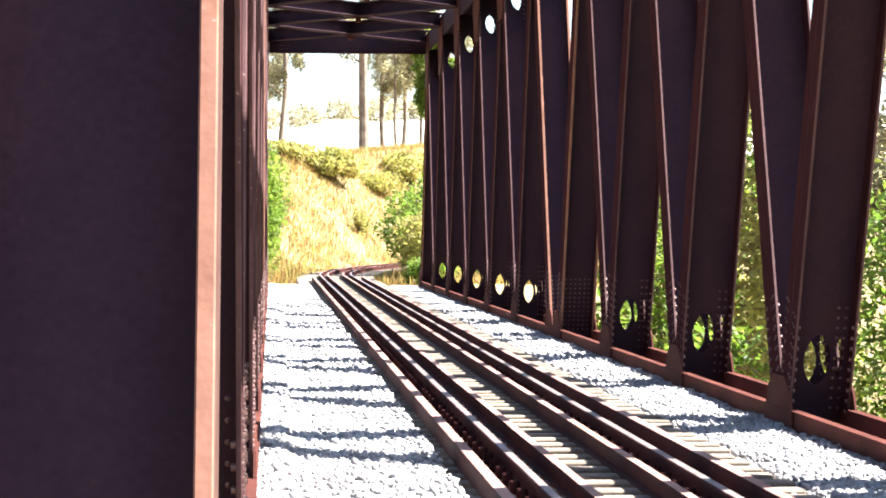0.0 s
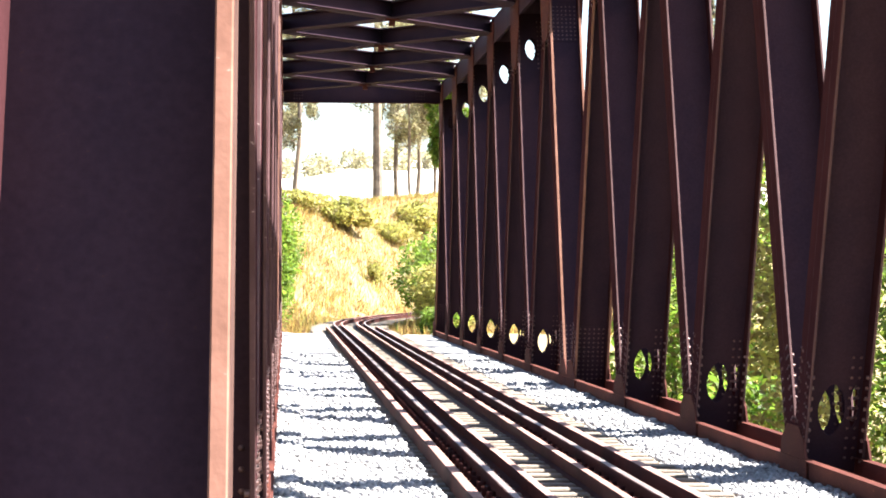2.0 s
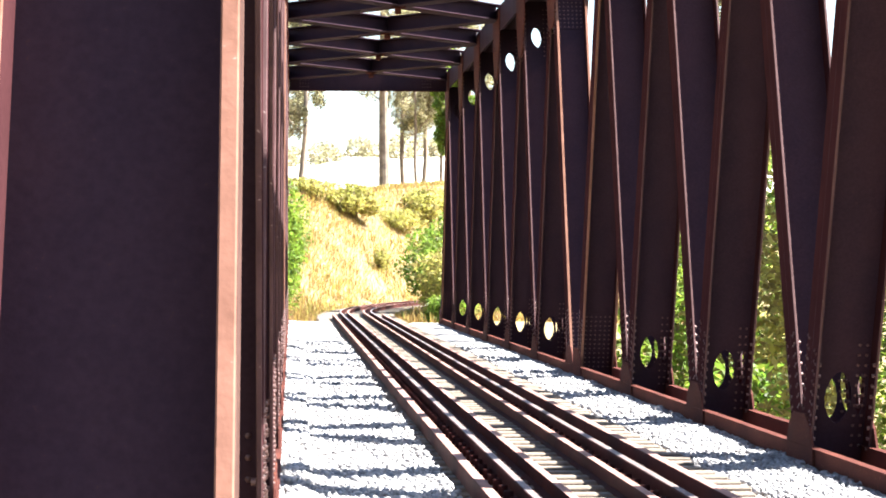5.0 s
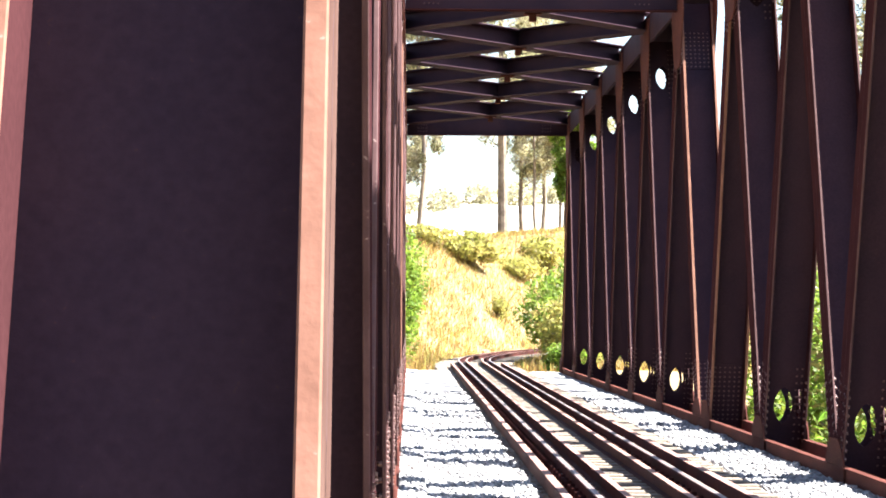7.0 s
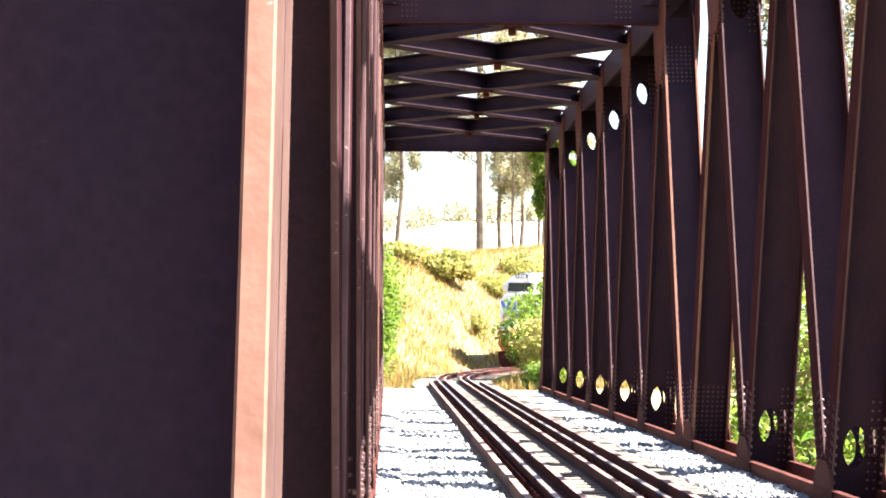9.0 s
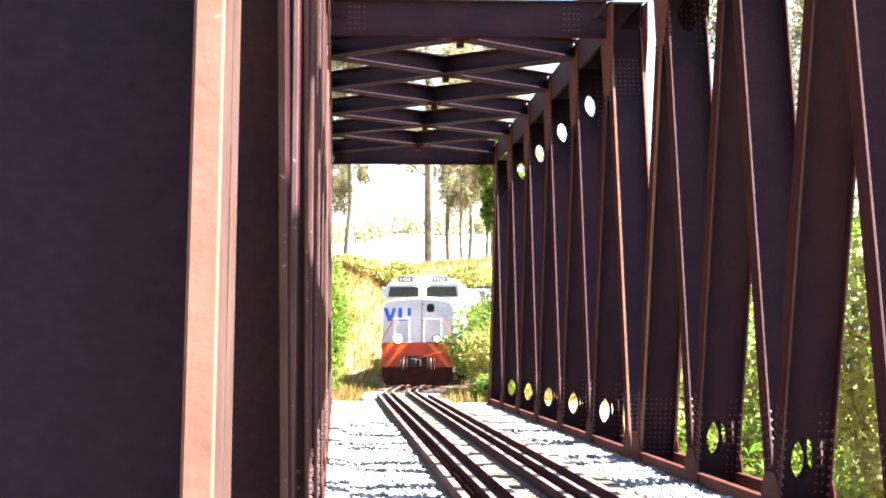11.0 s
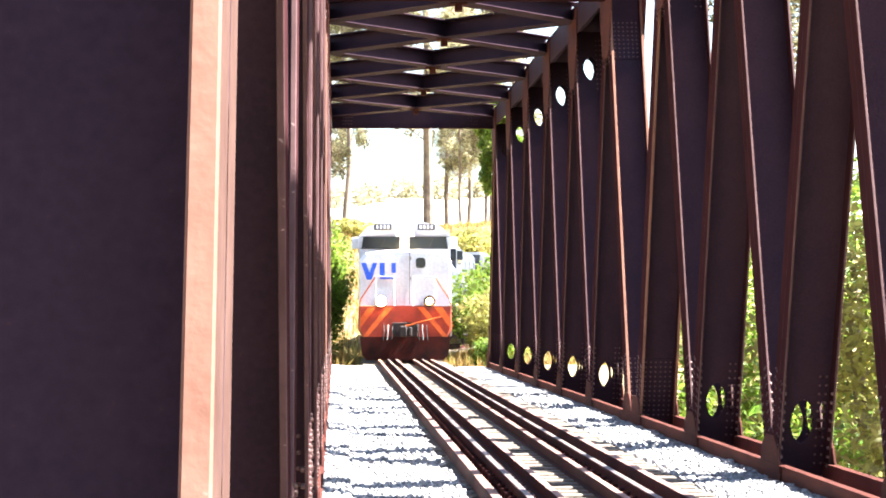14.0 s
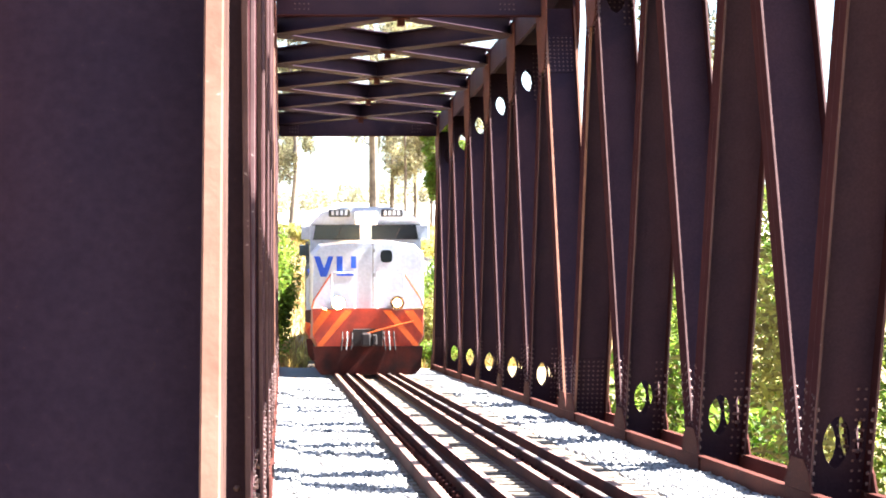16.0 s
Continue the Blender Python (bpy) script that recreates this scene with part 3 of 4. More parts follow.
def stem_path(bm, pts, r0, r1, seg=8):
    """A tapered, bent stem through points."""
    rings = []
    for i, p in enumerate(pts):
        r = r0 + (r1 - r0) * i / (len(pts) - 1)
        rings.append([bm.verts.new((p[0] + r * math.cos(2 * math.pi * j / seg), p[1] + r * math.sin(2 * math.pi * j / seg), p[2])) for j in range(seg)])
    for a, b in zip(rings, rings[1:]):
        for j in range(seg):
            bm.faces.new((a[j], a[(j + 1) % seg], b[(j + 1) % seg], b[j]))


def bush(seed, x, y, rx, ry, height, n, size, mat, label, base=None, group="bushes", name="bush"):
    """A leafy bush on several stems."""
    z = land(x, y) if base is None else base
    r = random.Random(seed)
    ob = empty(name, Matrix.Translation((x, y, z)))
    tagged(ob, label, "bush", group)
    for _ in range(6):
        bm = bmesh.new()
        a, k = r.uniform(0, 6.28), r.uniform(0.2, 0.7)
        top = (rx * k * math.cos(a), ry * k * math.sin(a), height * r.uniform(0.5, 0.85))
        stem_path(bm, [(top[0] * f * f + r.uniform(-0.05, 0.05), top[1] * f * f, -0.1 + (top[2] + 0.1) * f) for f in (0, 0.35, 0.7, 1)], 0.05 + 0.01 * height, 0.015, 6)
        part("stem", bm, M_BARK, ob)
    lumps = lumpy(seed, (0, 0, height * 0.5), (rx, ry, height * 0.5), 22)
    leaves(seed, lumps, n, size, mat, parent=ob)
    return ob


def tree(seed, x, y, height, trunk_r, crown_from, spread, n, size, mat, label, base=None, name="tree", group="trees by the line"):
    """A tall tree: bent tapered trunk, limbs and an open crown of many leaf tufts."""
    r = random.Random(seed)
    z = land(x, y) if base is None else base
    ob = empty(name, Matrix.Translation((x, y, z)))
    tagged(ob, label, "tree", group)
    bm = bmesh.new()
    sway = [(r.uniform(-0.35, 0.35), r.uniform(-0.35, 0.35)) for _ in range(7)]
    pts = [(0.0, 0.0, -0.3)]
    for i, s in enumerate(sway):
        f = (i + 1) / 7
        pts.append((pts[-1][0] + s[0], pts[-1][1] + s[1], height * f * 0.95))
    stem_path(bm, pts, trunk_r, trunk_r * 0.25, 10)
    lumps = []
    limbs = int(10 + height * 0.5)
    for i in range(limbs):
        f = crown_from + (1 - crown_from) * i / limbs
        j = min(6, int(f * 7))
        p = Vector(pts[j]).lerp(Vector(pts[j + 1]), f * 7 - j)
        a, ln = r.uniform(0, 6.28), spread * r.uniform(0.5, 1.0) * (1.1 - 0.5 * f)
        q = p + Vector((math.cos(a) * ln, math.sin(a) * ln, ln * r.uniform(0.35, 1.1)))
        mid = p.lerp(q, 0.5) + Vector((0, 0, -0.1 * ln))
        stem_path(bm, [p, mid, q], trunk_r * 0.28 * (1.15 - f), 0.02, 5)
        for _ in range(3):
            e = mid.lerp(q, r.random()) + Vector((r.uniform(-0.7, 0.7), r.uniform(-0.7, 0.7), r.uniform(-0.3, 0.7)))
            s = spread * r.uniform(0.16, 0.36)
            lumps.append([*e, s * 0.75, s * 0.75, s * 1.15])
    part("trunk", bm, M_BARK, ob)
    leaves(seed, lumps, n, size, mat, "crown", ob, hollow=0.1, loose=0.8)
    return ob


# right bank: creeper-hung scrub beside the bridge
BANK = ((16, 13.5, 4.6), (22, 12.5, 5.4), (28, 14.0, 6.4), (34, 12.0, 5.6), (40, 13.5, 6.8), (47, 12.5, 6.2), (54, 14.5, 7.2), (61, 12.0, 6.5), (69, 13.0, 7.5), (77, 11.5, 7.0), (33, 9.2, 3.4), (44, 9.0, 3.2), (56, 9.0, 3.6), (25, 9.4, 3.0), (67, 8.8, 3.6))
for i, (y, x, h) in enumerate(BANK):
    hanging = i in (1, 10, 13)
    bush(100 + i, x, y, 2.6 if i < 10 else 1.7, 3.6 if i < 10 else 2.8, h + 3.6 + (1.2 if i < 10 else 0.2), 11000 if y < 50 else 8000, 0.2 if y < 50 else 0.26, (M_LEAF_DK if hanging else M_OLIVE if i % 4 == 3 else M_LEAF), "dense dark green creeper-covered bush on the river bank" if hanging else "pale yellow-green bush on the river bank" if i % 4 == 3 else "dense bright green bush on the river bank beside the bridge", base=land(x, y) - 0.1, group="bushes on the river bank")
for i, (x, y, h) in enumerate(((15.5, 31, 13), (17, 45, 15), (18.5, 59, 16), (21, 40, 17), (24, 58, 19), (19, 72, 16), (22, 92, 20), (30, 76, 18), (17, 104, 17), (28, 112, 21))):
    tree(200 + i, x, y, h, 0.28, 0.25, 3.6, 20000, 0.26, M_EUC, "tall slender eucalyptus with thin pale foliage", group="eucalyptus trees by the river")

# far end of the bridge
bush(301, -0.5, 93.0, 1.25, 1.8, 6.4, 12000, 0.17, M_LEAF, "tall bright green bush at the end of the bridge", group="bushes by the line")
bush(302, -3.4, 98.0, 2.2, 2.2, 6.0, 9000, 0.2, M_LEAF, "tall bright green bush at the end of the bridge", group="bushes by the line")
bush(303, 5.55, 92.0, 1.4, 2.4, 3.4, 7000, 0.17, M_OLIVE, "yellow-green bush beside the track at the end of the bridge", group="bushes by the line")
bush(304, 6.1, 101.0, 2.4, 3.2, 4.2, 9000, 0.2, M_LEAF, "green bush beside the track at the end of the bridge", group="bushes by the line")
bush(305, 7.4, 109.5, 2.4, 3.6, 4.4, 9000, 0.22, M_LEAF, "green bush beside the curving track", group="bushes by the line")
bush(306, 9.4, 118.0, 2.6, 4.0, 4.4, 8000, 0.24, M_OLIVE, "yellow-green bush beside the curving track", group="bushes by the line")
bush(311, 11.6, 127.0, 2.4, 4.0, 4.6, 8000, 0.25, M_OLIVE, "yellow-green bush beside the curving track", group="bushes by the line")
bush(307, 5.2, 88.5, 0.9, 1.4, 1.5, 4000, 0.14, M_LEAF, "low green weeds at the bridge's abutment", group="bushes by the line")
bush(308, 3.4, 147.0, 2.4, 1.8, 1.9, 5000, 0.24, M_OLIVE, "olive shrub on top of the dry bank", group="bushes by the line")
bush(309, 8.0, 158.0, 1.8, 2.0, 1.9, 4000, 0.24, M_OLIVE, "olive shrub on top of the dry bank", group="bushes by the line")
bush(310, 0.6, 146.0, 1.6, 2.0, 1.0, 2600, 0.22, M_OLIVE, "olive shrub on top of the dry bank", group="bushes by the line")
bush(314, 4.6, 139.0, 0.5, 0.6, 1.3, 900, 0.2, M_OLIVE, "olive shrub in the dry grass", group="bushes by the line")
bush(315, 6.2, 152.0, 1.6, 1.6, 1.2, 2600, 0.22, M_OLIVE, "olive shrub on top of the dry bank", group="bushes by the line")
tree(320, 7.0, 204.0, 27, 0.42, 0.3, 4.6, 15000, 0.26, M_EUC, "tall eucalyptus with a thick mottled trunk and thin pale leaves")
tree(321, 8.8, 212.0, 24, 0.2, 0.2, 2.9, 17000, 0.24, M_EUC, "slender eucalyptus with thin pale leaves")
tree(322, 10.6, 218.0, 25, 0.2, 0.2, 2.9, 17000, 0.24, M_EUC, "slender eucalyptus with thin pale leaves")
tree(323, 12.2, 214.0, 22, 0.18, 0.28, 2.7, 17000, 0.24, M_EUC, "slender eucalyptus with thin pale leaves")
tree(324, 0.6, 206.0, 24, 0.24, 0.28, 2.7, 17000, 0.24, M_EUC, "slender eucalyptus with thin pale leaves")
tree(325, -0.6, 214.0, 23, 0.2, 0.28, 2.6, 17000, 0.24, M_EUC, "slender eucalyptus with thin pale leaves")
tree(332, 9.7, 208.0, 20, 0.14, 0.25, 2.4, 9000, 0.24, M_EUC, "slender eucalyptus with thin pale leaves")
tree(333, 11.6, 209.0, 21, 0.15, 0.25, 2.4, 9000, 0.24, M_EUC, "slender eucalyptus with thin pale leaves")
tree(326, 10.5, 176.0, 9, 0.16, 0.3, 2.4, 15000, 0.28, M_LEAF, "small bright green tree above the cutting")
tree(327, -16.0, 88.0, 17, 0.3, 0.2, 4.5, 11000, 0.34, M_LEAF_DK, "broad dark green tree beyond the river bank")
tree(328, -22.0, 100.0, 16, 0.3, 0.2, 4.5, 9000, 0.36, M_LEAF_DK, "broad dark green tree beyond the river bank")
tree(330, -10.5, 62.0, 15, 0.25, 0.3, 4.2, 14000, 0.28, M_LEAF, "leafy green tree on the river bank")
tree(331, -13.5, 74.0, 16, 0.25, 0.3, 4.2, 14000, 0.28, M_EUC, "pale leafy tree on the river bank")
tree(329, 15.0, 226.0, 24, 0.2, 0.12, 2.9, 7000, 0.36, M_EUC, "slender eucalyptus with thin pale leaves")

# woods on the skyline
far = []
r = np.random.default_rng(9)
for i in range(46):
    x, y = -60 + i * 3.6 + r.uniform(-2, 2), 520 + r.uniform(-20, 30)
    h = r.uniform(1.5, 3.0)
    far.append([x, y, land(x, y) + h * 0.6, 3.2, 3.2, h])
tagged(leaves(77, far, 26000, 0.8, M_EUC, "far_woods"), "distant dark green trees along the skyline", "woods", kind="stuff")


# dry grass on the cutting's bank and by the bridge's end
def grass(name, seed, n, x0, x1, y0, y1, h, mat, label, keep):
    r = np.random.default_rng(seed)
    ms = []
    while len(ms) < n:
        x, y = r.uniform(x0, x1), r.uniform(y0, y1)
        if not keep(x, y) or noise.noise((x * 0.35, y * 0.2, 5)) < r.uniform(-0.9, 0.25):
            continue
        s = h * r.uniform(0.5, 1.3)
        m = Matrix.Translation((x, y, land(x, y) - 0.05)) @ Matrix.Rotation(r.uniform(0, 6.28), 4, "Z") @ Matrix.Rotation(r.uniform(-0.7, 0.5), 4, "X") @ Matrix.Diagonal((0.9 * s, s, s, 1))
        ms.append(np.array(m)[:3])
    tagged(soup(name, BLADE_V, LEAF_F, np.array(ms), mat), label, "grass", kind="stuff")


def off_track(x, y, gap=1.2):
    if y < CURVE_Y:
        return abs(x - TRACK_X) > gap
    return abs(x - (TRACK_X + CURVE_R - math.sqrt(CURVE_R**2 - min(y - CURVE_Y, CURVE_R) ** 2))) > gap


grass("dry_grass", 11, 150000, -10, 17, 92, 180, 0.34, M_GRASS, "tall dry yellow grass covering the cutting's bank", off_track)
grass("green_weeds", 12, 16000, -8, 16, 96, 205, 0.42, M_OLIVE, "yellow-green weeds among the dry grass", off_track)
grass("bank_grass", 14, 16000, 6.2, 11.5, 12, 84, 1.7, M_GRASS, "tall dry straw-coloured grass on the river bank", off_track)
grass("verge_grass", 13, 3500, -3, 9, 85, 108, 0.55, M_GRASS, "short dry grass on the verge at the bridge's end", lambda x, y: off_track(x, y, 1.9))

# ---- the train ----
ENGINE_LEN = 20.0


def engine(paint, sides):
    """A wide-nosed diesel locomotive; its nose is at y = 0 and faces -y, its wheels stand on z = 0."""
    e = empty("locomotive")
    tagged(e, "white and red diesel locomotive with lit headlamps on the track", "locomotive")
    # nose: wide, chamfered at its sides, with a sloping top
    bm = bmesh.new()
    out = [(-1.5, 1.72), (1.5, 1.72), (1.5, 3.12), (1.28, 3.36), (0.5, 3.46), (-0.5, 3.46), (-1.28, 3.36), (-1.5, 3.12)]
    front = [bm.verts.new((x * 0.96, 0.35, z)) for x, z in out]
    mid = [bm.verts.new((x, 0.6, z + (0.05 if z > 3 else 0))) for x, z in out]
    back = [bm.verts.new((x, 1.9, z + (0.11 if z > 3 else 0))) for x, z in out]
    bm.faces.new(front)
    bm.faces.new(back[::-1])
    for a, b in ((front, mid), (mid, back)):
        for i in range(8):
            bm.faces.new((a[i], b[i], b[(i + 1) % 8], a[(i + 1) % 8]))
    bmesh.ops.recalc_face_normals(bm, faces=bm.faces)
    nose = part("nose", bm, paint, e)
    bm = bmesh.new()
    box(bm, (0.13, 0.325, 1.75), (0.16, 0.345, 3.44))
    box(bm, (0.16, 0.33, 2.55), (0.2, 0.345, 2.65))
    box(bm, (0.16, 0.33, 3.2), (0.2, 0.345, 3.3))
    part("door_seam", bm, M_GREY, nose, "grey door edge")
    bm = bmesh.new()
    prism(bm, [(0.5 + 0.16 * math.copysign(abs(math.cos(a)) ** 0.6, math.cos(a)), 3.1 + 0.17 * math.copysign(abs(math.sin(a)) ** 0.6, math.sin(a))) for a in [i * math.pi / 8 for i in range(16)]], -0.015, "y", 0.345)
    part("nose_window", bm, M_GLASS, nose, "dark rounded window")
    # mark on the nose: plain blue shapes
    for pts in ([(-1.42, 3.1), (-1.26, 3.1), (-1.15, 2.78), (-1.04, 3.1), (-0.9, 3.1), (-1.08, 2.56), (-1.24, 2.56)], [(-0.82, 3.1), (-0.66, 3.1), (-0.66, 2.7), (-0.34, 2.7), (-0.34, 2.58), (-0.82, 2.58)], [(-0.44, 3.1), (-0.3, 3.1), (-0.3, 2.78), (-0.44, 2.78)]):
        bm = bmesh.new()
        prism(bm, pts, -0.008, "y", 0.347)
        part("blue_mark", bm, M_BLUE, nose, "blue painted shape")
    # cab
    bm = bmesh.new()
    cab = [(-1.5, 1.72), (1.5, 1.72), (1.5, 4.02), (1.2, 4.32), (0.6, 4.47), (-0.6, 4.47), (-1.2, 4.32), (-1.5, 4.02)]
    f = [bm.verts.new((x, 1.75 + 0.12 * (z - 3.6) / 1.1 if z > 3 else 1.9, z)) for x, z in cab]
    b = [bm.verts.new((x, 4.4, z)) for x, z in cab]
    bm.faces.new(f)
    bm.faces.new(b[::-1])
    for i in range(8):
        bm.faces.new((f[i], b[i], b[(i + 1) % 8], f[(i + 1) % 8]))
    bmesh.ops.recalc_face_normals(bm, faces=bm.faces)
    c = part("cab", bm, paint, e)
    for x0, x1 in ((-1.42, -0.16), (0.16, 1.42)):
        bm = bmesh.new()
        prism(bm, [(x0, 3.6), (x1, 3.6), (x1 - (0.06 if x1 > 1 else 0), 3.97), (x0 + (0.06 if x0 < -1 else 0), 3.97)], -0.05, "y", 1.79)
        w = part("windscreen", bm, M_GLASS, c, "dark windscreen")
        bm = bmesh.new()
        for lo, hi in (((x0 - 0.03, 1.72, 3.58), (x1 + 0.03, 1.75, 3.6)), ((x0 - 0.03, 1.72, 3.97), (x1 + 0.03, 1.75, 3.99))):
            box(bm, lo, hi)
        cyl(bm, ((x0 + x1) / 2, 1.72, 3.6), ((x0 + x1) / 2 + 0.14, 1.72, 3.9), 0.012, seg=5)
        part("wiper", bm, M_BLACK, w)
    for x0 in (-1.0, 0.42):
        bm = bmesh.new()
        box(bm, (x0, 1.62, 4.2), (x0 + 0.58, 1.9, 4.4), bevel=0.02)
        nb = part("number_board", bm, M_PLATE, c, "black number board")
        bm = bmesh.new()
        for i in range(4):
            box(bm, (x0 + 0.07 + 0.12 * i, 1.61, 4.24), (x0 + 0.14 + 0.12 * i, 1.62, 4.36))
        part("bars", bm, M_WHITE, nb, "plain white bars")
    for x in (-1.62, 1.62):
        bm = bmesh.new()
        box(bm, (x - 0.12, 2.2, 3.6), (x + 0.12, 2.3, 3.98), bevel=0.02)
        box(bm, (x - 0.14 if x > 0 else x + 0.02, 2.22, 3.74), (x - 0.02 if x > 0 else x + 0.14, 2.27, 3.78))
        part("mirror", bm, paint, c)
    for x in (-1.51, 1.51):
        bm = bmesh.new()
        box(bm, (x - 0.012, 2.5, 3.45), (x + 0.012, 3.6, 3.95), bevel=0.005)
        part("side_window", bm, M_GLASS, c, "dark side window")
    # headlamps
    bm = bmesh.new()
    box(bm, (-0.32, 1.58, 3.98), (0.32, 1.85, 4.36), bevel=0.03)
    h = part("headlamp_housing", bm, paint, c)
    for x in (-0.12, 0.12):
        bm = bmesh.new()
        cyl(bm, (x, 1.6, 4.14), (x, 1.5, 4.14), 0.13, 0.09, seg=16)
        part("headlamp", bm, M_LAMP, h, "glowing warm headlamp")
    for x in (-0.78, 0.78):
        bm = bmesh.new()
        cyl(bm, (x, 0.36, 1.86), (x, 0.06, 1.86), 0.16, 0.19, seg=16)
        d = part("ditch_lamp_housing", bm, M_BLACK, e)
        bm = bmesh.new()
        r = 0.16 if x < 0 else 0.1
        cyl(bm, (x, 0.06, 1.86), (x, -0.02, 1.86), r, r * 0.6, seg=16)
        part("headlamp", bm, M_DITCH, d, "glowing warm ditch lamp")
    # pilot
    bm = bmesh.new()
    out = [(-1.5, 1.7), (1.5, 1.7), (1.52, 0.95), (1.2, 0.42), (0.8, 0.32), (-0.8, 0.32), (-1.2, 0.42), (-1.52, 0.95)]
    f = [bm.verts.new((x * (0.98 if z > 1 else 0.94), 0.12, z)) for x, z in out]
    b = [bm.verts.new((x, 0.7, z)) for x, z in out]
    bm.faces.new(f)
    bm.faces.new(b[::-1])
    for i in range(8):
        bm.faces.new((f[i], b[i], b[(i + 1) % 8], f[(i + 1) % 8]))
    bmesh.ops.recalc_face_normals(bm, faces=bm.faces)
    pilot = part("pilot", bm, M_RED, e, "red front beam")
    for s in (-1, 1):
        bm = bmesh.new()
        prism(bm, [(s * 0.4, 1.66), (s * 0.62, 1.66), (s * 1.36, 0.74), (s * 1.22, 0.7)], -0.008, "y", 0.117)
        part("stripe", bm, M_ORANGE, pilot, "orange slanting stripe")
        bm = bmesh.new()
        prism(bm, [(s * 0.95, 1.66), (s * 1.2, 1.66), (s * 1.46, 1.3), (s * 1.46, 0.98)], -0.008, "y", 0.117)
        part("stripe", bm, M_ORANGE, pilot, "orange slanting stripe")
    bm = bmesh.new()
    prism(bm, [(-1.45, 0.72), (1.45, 0.72), (1.4, 0.16), (1.24, -0.03), (-1.24, -0.03), (-1.4, 0.16)], 0.12, "y", -0.012)
    part("snow_plough", bm, M_GRIME, pilot, "grimy dark red rail guard")
    bm = bmesh.new()
    box(bm, (-0.16, -0.55, 0.78), (0.16, 0.2, 1.0), bevel=0.04)
    box(bm, (-0.2, -0.62, 0.72), (0.06, -0.42, 1.08), bevel=0.05)
    box(bm, (0.08, -0.6, 0.74), (0.22, -0.4, 1.04), bevel=0.04)
    box(bm, (-0.4, 0.06, 0.6), (0.4, 0.12, 1.18), bevel=0.02)
    part("coupler", bm, M_BLACK, pilot, "black knuckle coupler")
    for s in (-1, 1):
        for i in range(3):
            bm = bmesh.new()
            x = s * (0.42 + 0.13 * i)
            for a, b in (((x, 0.1, 1.1), (x, -0.05, 0.9)), ((x, -0.05, 0.9), (x + 0.03 * s, -0.06, 0.62))):
                cyl(bm, a, b, 0.022, seg=6)
            part("brake_hose", bm, M_GREY if i == 1 else M_BLACK, pilot)
    bm = bmesh.new()
    for a, b in (((-0.05, -0.02, 1.05), (1.2, 0.0, 1.38)),):
        cyl(bm, a, b, 0.02, seg=6)
    part("lift_bar", bm, M_ORANGE, pilot, "slanting orange lever bar")
    # hand rails
    for x0, x1, mat in ((-0.95, -0.35, M_WHITE), (0.25, 0.95, M_WHITE)):
        bm = bmesh.new()
        for a, b in (((x0, 0.18, 1.7), (x0, 0.18, 2.66)), ((x1, 0.18, 1.7), (x1, 0.18, 2.66)), ((x0, 0.18, 2.66), (x1, 0.18, 2.66))):
            cyl(bm, a, b, 0.02, seg=6)
        part("handrail", bm, mat, e, "white handrail")
    for s in (-1, 1):
        bm = bmesh.new()
        cyl(bm, (s * 0.95, 0.2, 2.66), (s * 1.42, 0.3, 1.95), 0.022, seg=6)
        cyl(bm, (s * 1.48, 0.3, 1.72), (s * 1.42, 0.3, 1.95), 0.022, seg=6)
        part("side_handrail", bm, M_ORANGE, e, "red slanting handrail")
    # frame, hood, tank and bogies
    bm = bmesh.new()
    box(bm, (-1.5, 0.7, 1.3), (1.5, ENGINE_LEN - 0.3, 1.7), bevel=0.03)
    part("frame", bm, M_GRIME, e, "grimy dark red frame")
    bm = bmesh.new()
    box(bm, (-0.95, 4.4, 1.7), (0.95, ENGINE_LEN - 0.9, 4.1), bevel=0.18)
    hood = part("hood", bm, sides, e)
    for i in range(7):
        for s in (-1, 1):
            bm = bmesh.new()
            box(bm, (s * 0.955 - 0.01, 5.2 + 1.9 * i, 1.95), (s * 0.955 + 0.01, 6.7 + 1.9 * i, 3.7), bevel=0.004)
            part("hood_door", bm, sides, hood, "grey louvred door")
    bm = bmesh.new()
    box(bm, (-1.3, 15.4, 3.4), (1.3, ENGINE_LEN - 1.0, 4.2), bevel=0.12)
    part("radiator", bm, sides, hood, "grey radiator housing")
    bm = bmesh.new()
    box(bm, (-0.5, 8.5, 4.2), (0.5, 11, 4.3), bevel=0.08)
    part("exhaust_housing", bm, sides, hood, "grey exhaust housing")
    for s in (-1, 1):
        bm = bmesh.new()
        cyl(bm, (s * 1.45, 4.4, 2.7), (s * 1.45, ENGINE_LEN - 0.6, 2.7), 0.02, seg=6)
        for i in range(9):
            cyl(bm, (s * 1.45, 4.6 + 1.8 * i, 1.7), (s * 1.45, 4.6 + 1.8 * i, 2.7), 0.018, seg=6)
        part("side_railing", bm, M_WHITE, e)
    bm = bmesh.new()
    box(bm, (-1.3, 7.6, 0.35), (1.3, 12.4, 1.25), bevel=0.15)
    part("fuel_tank", bm, M_BLACK, e, "black fuel tank")
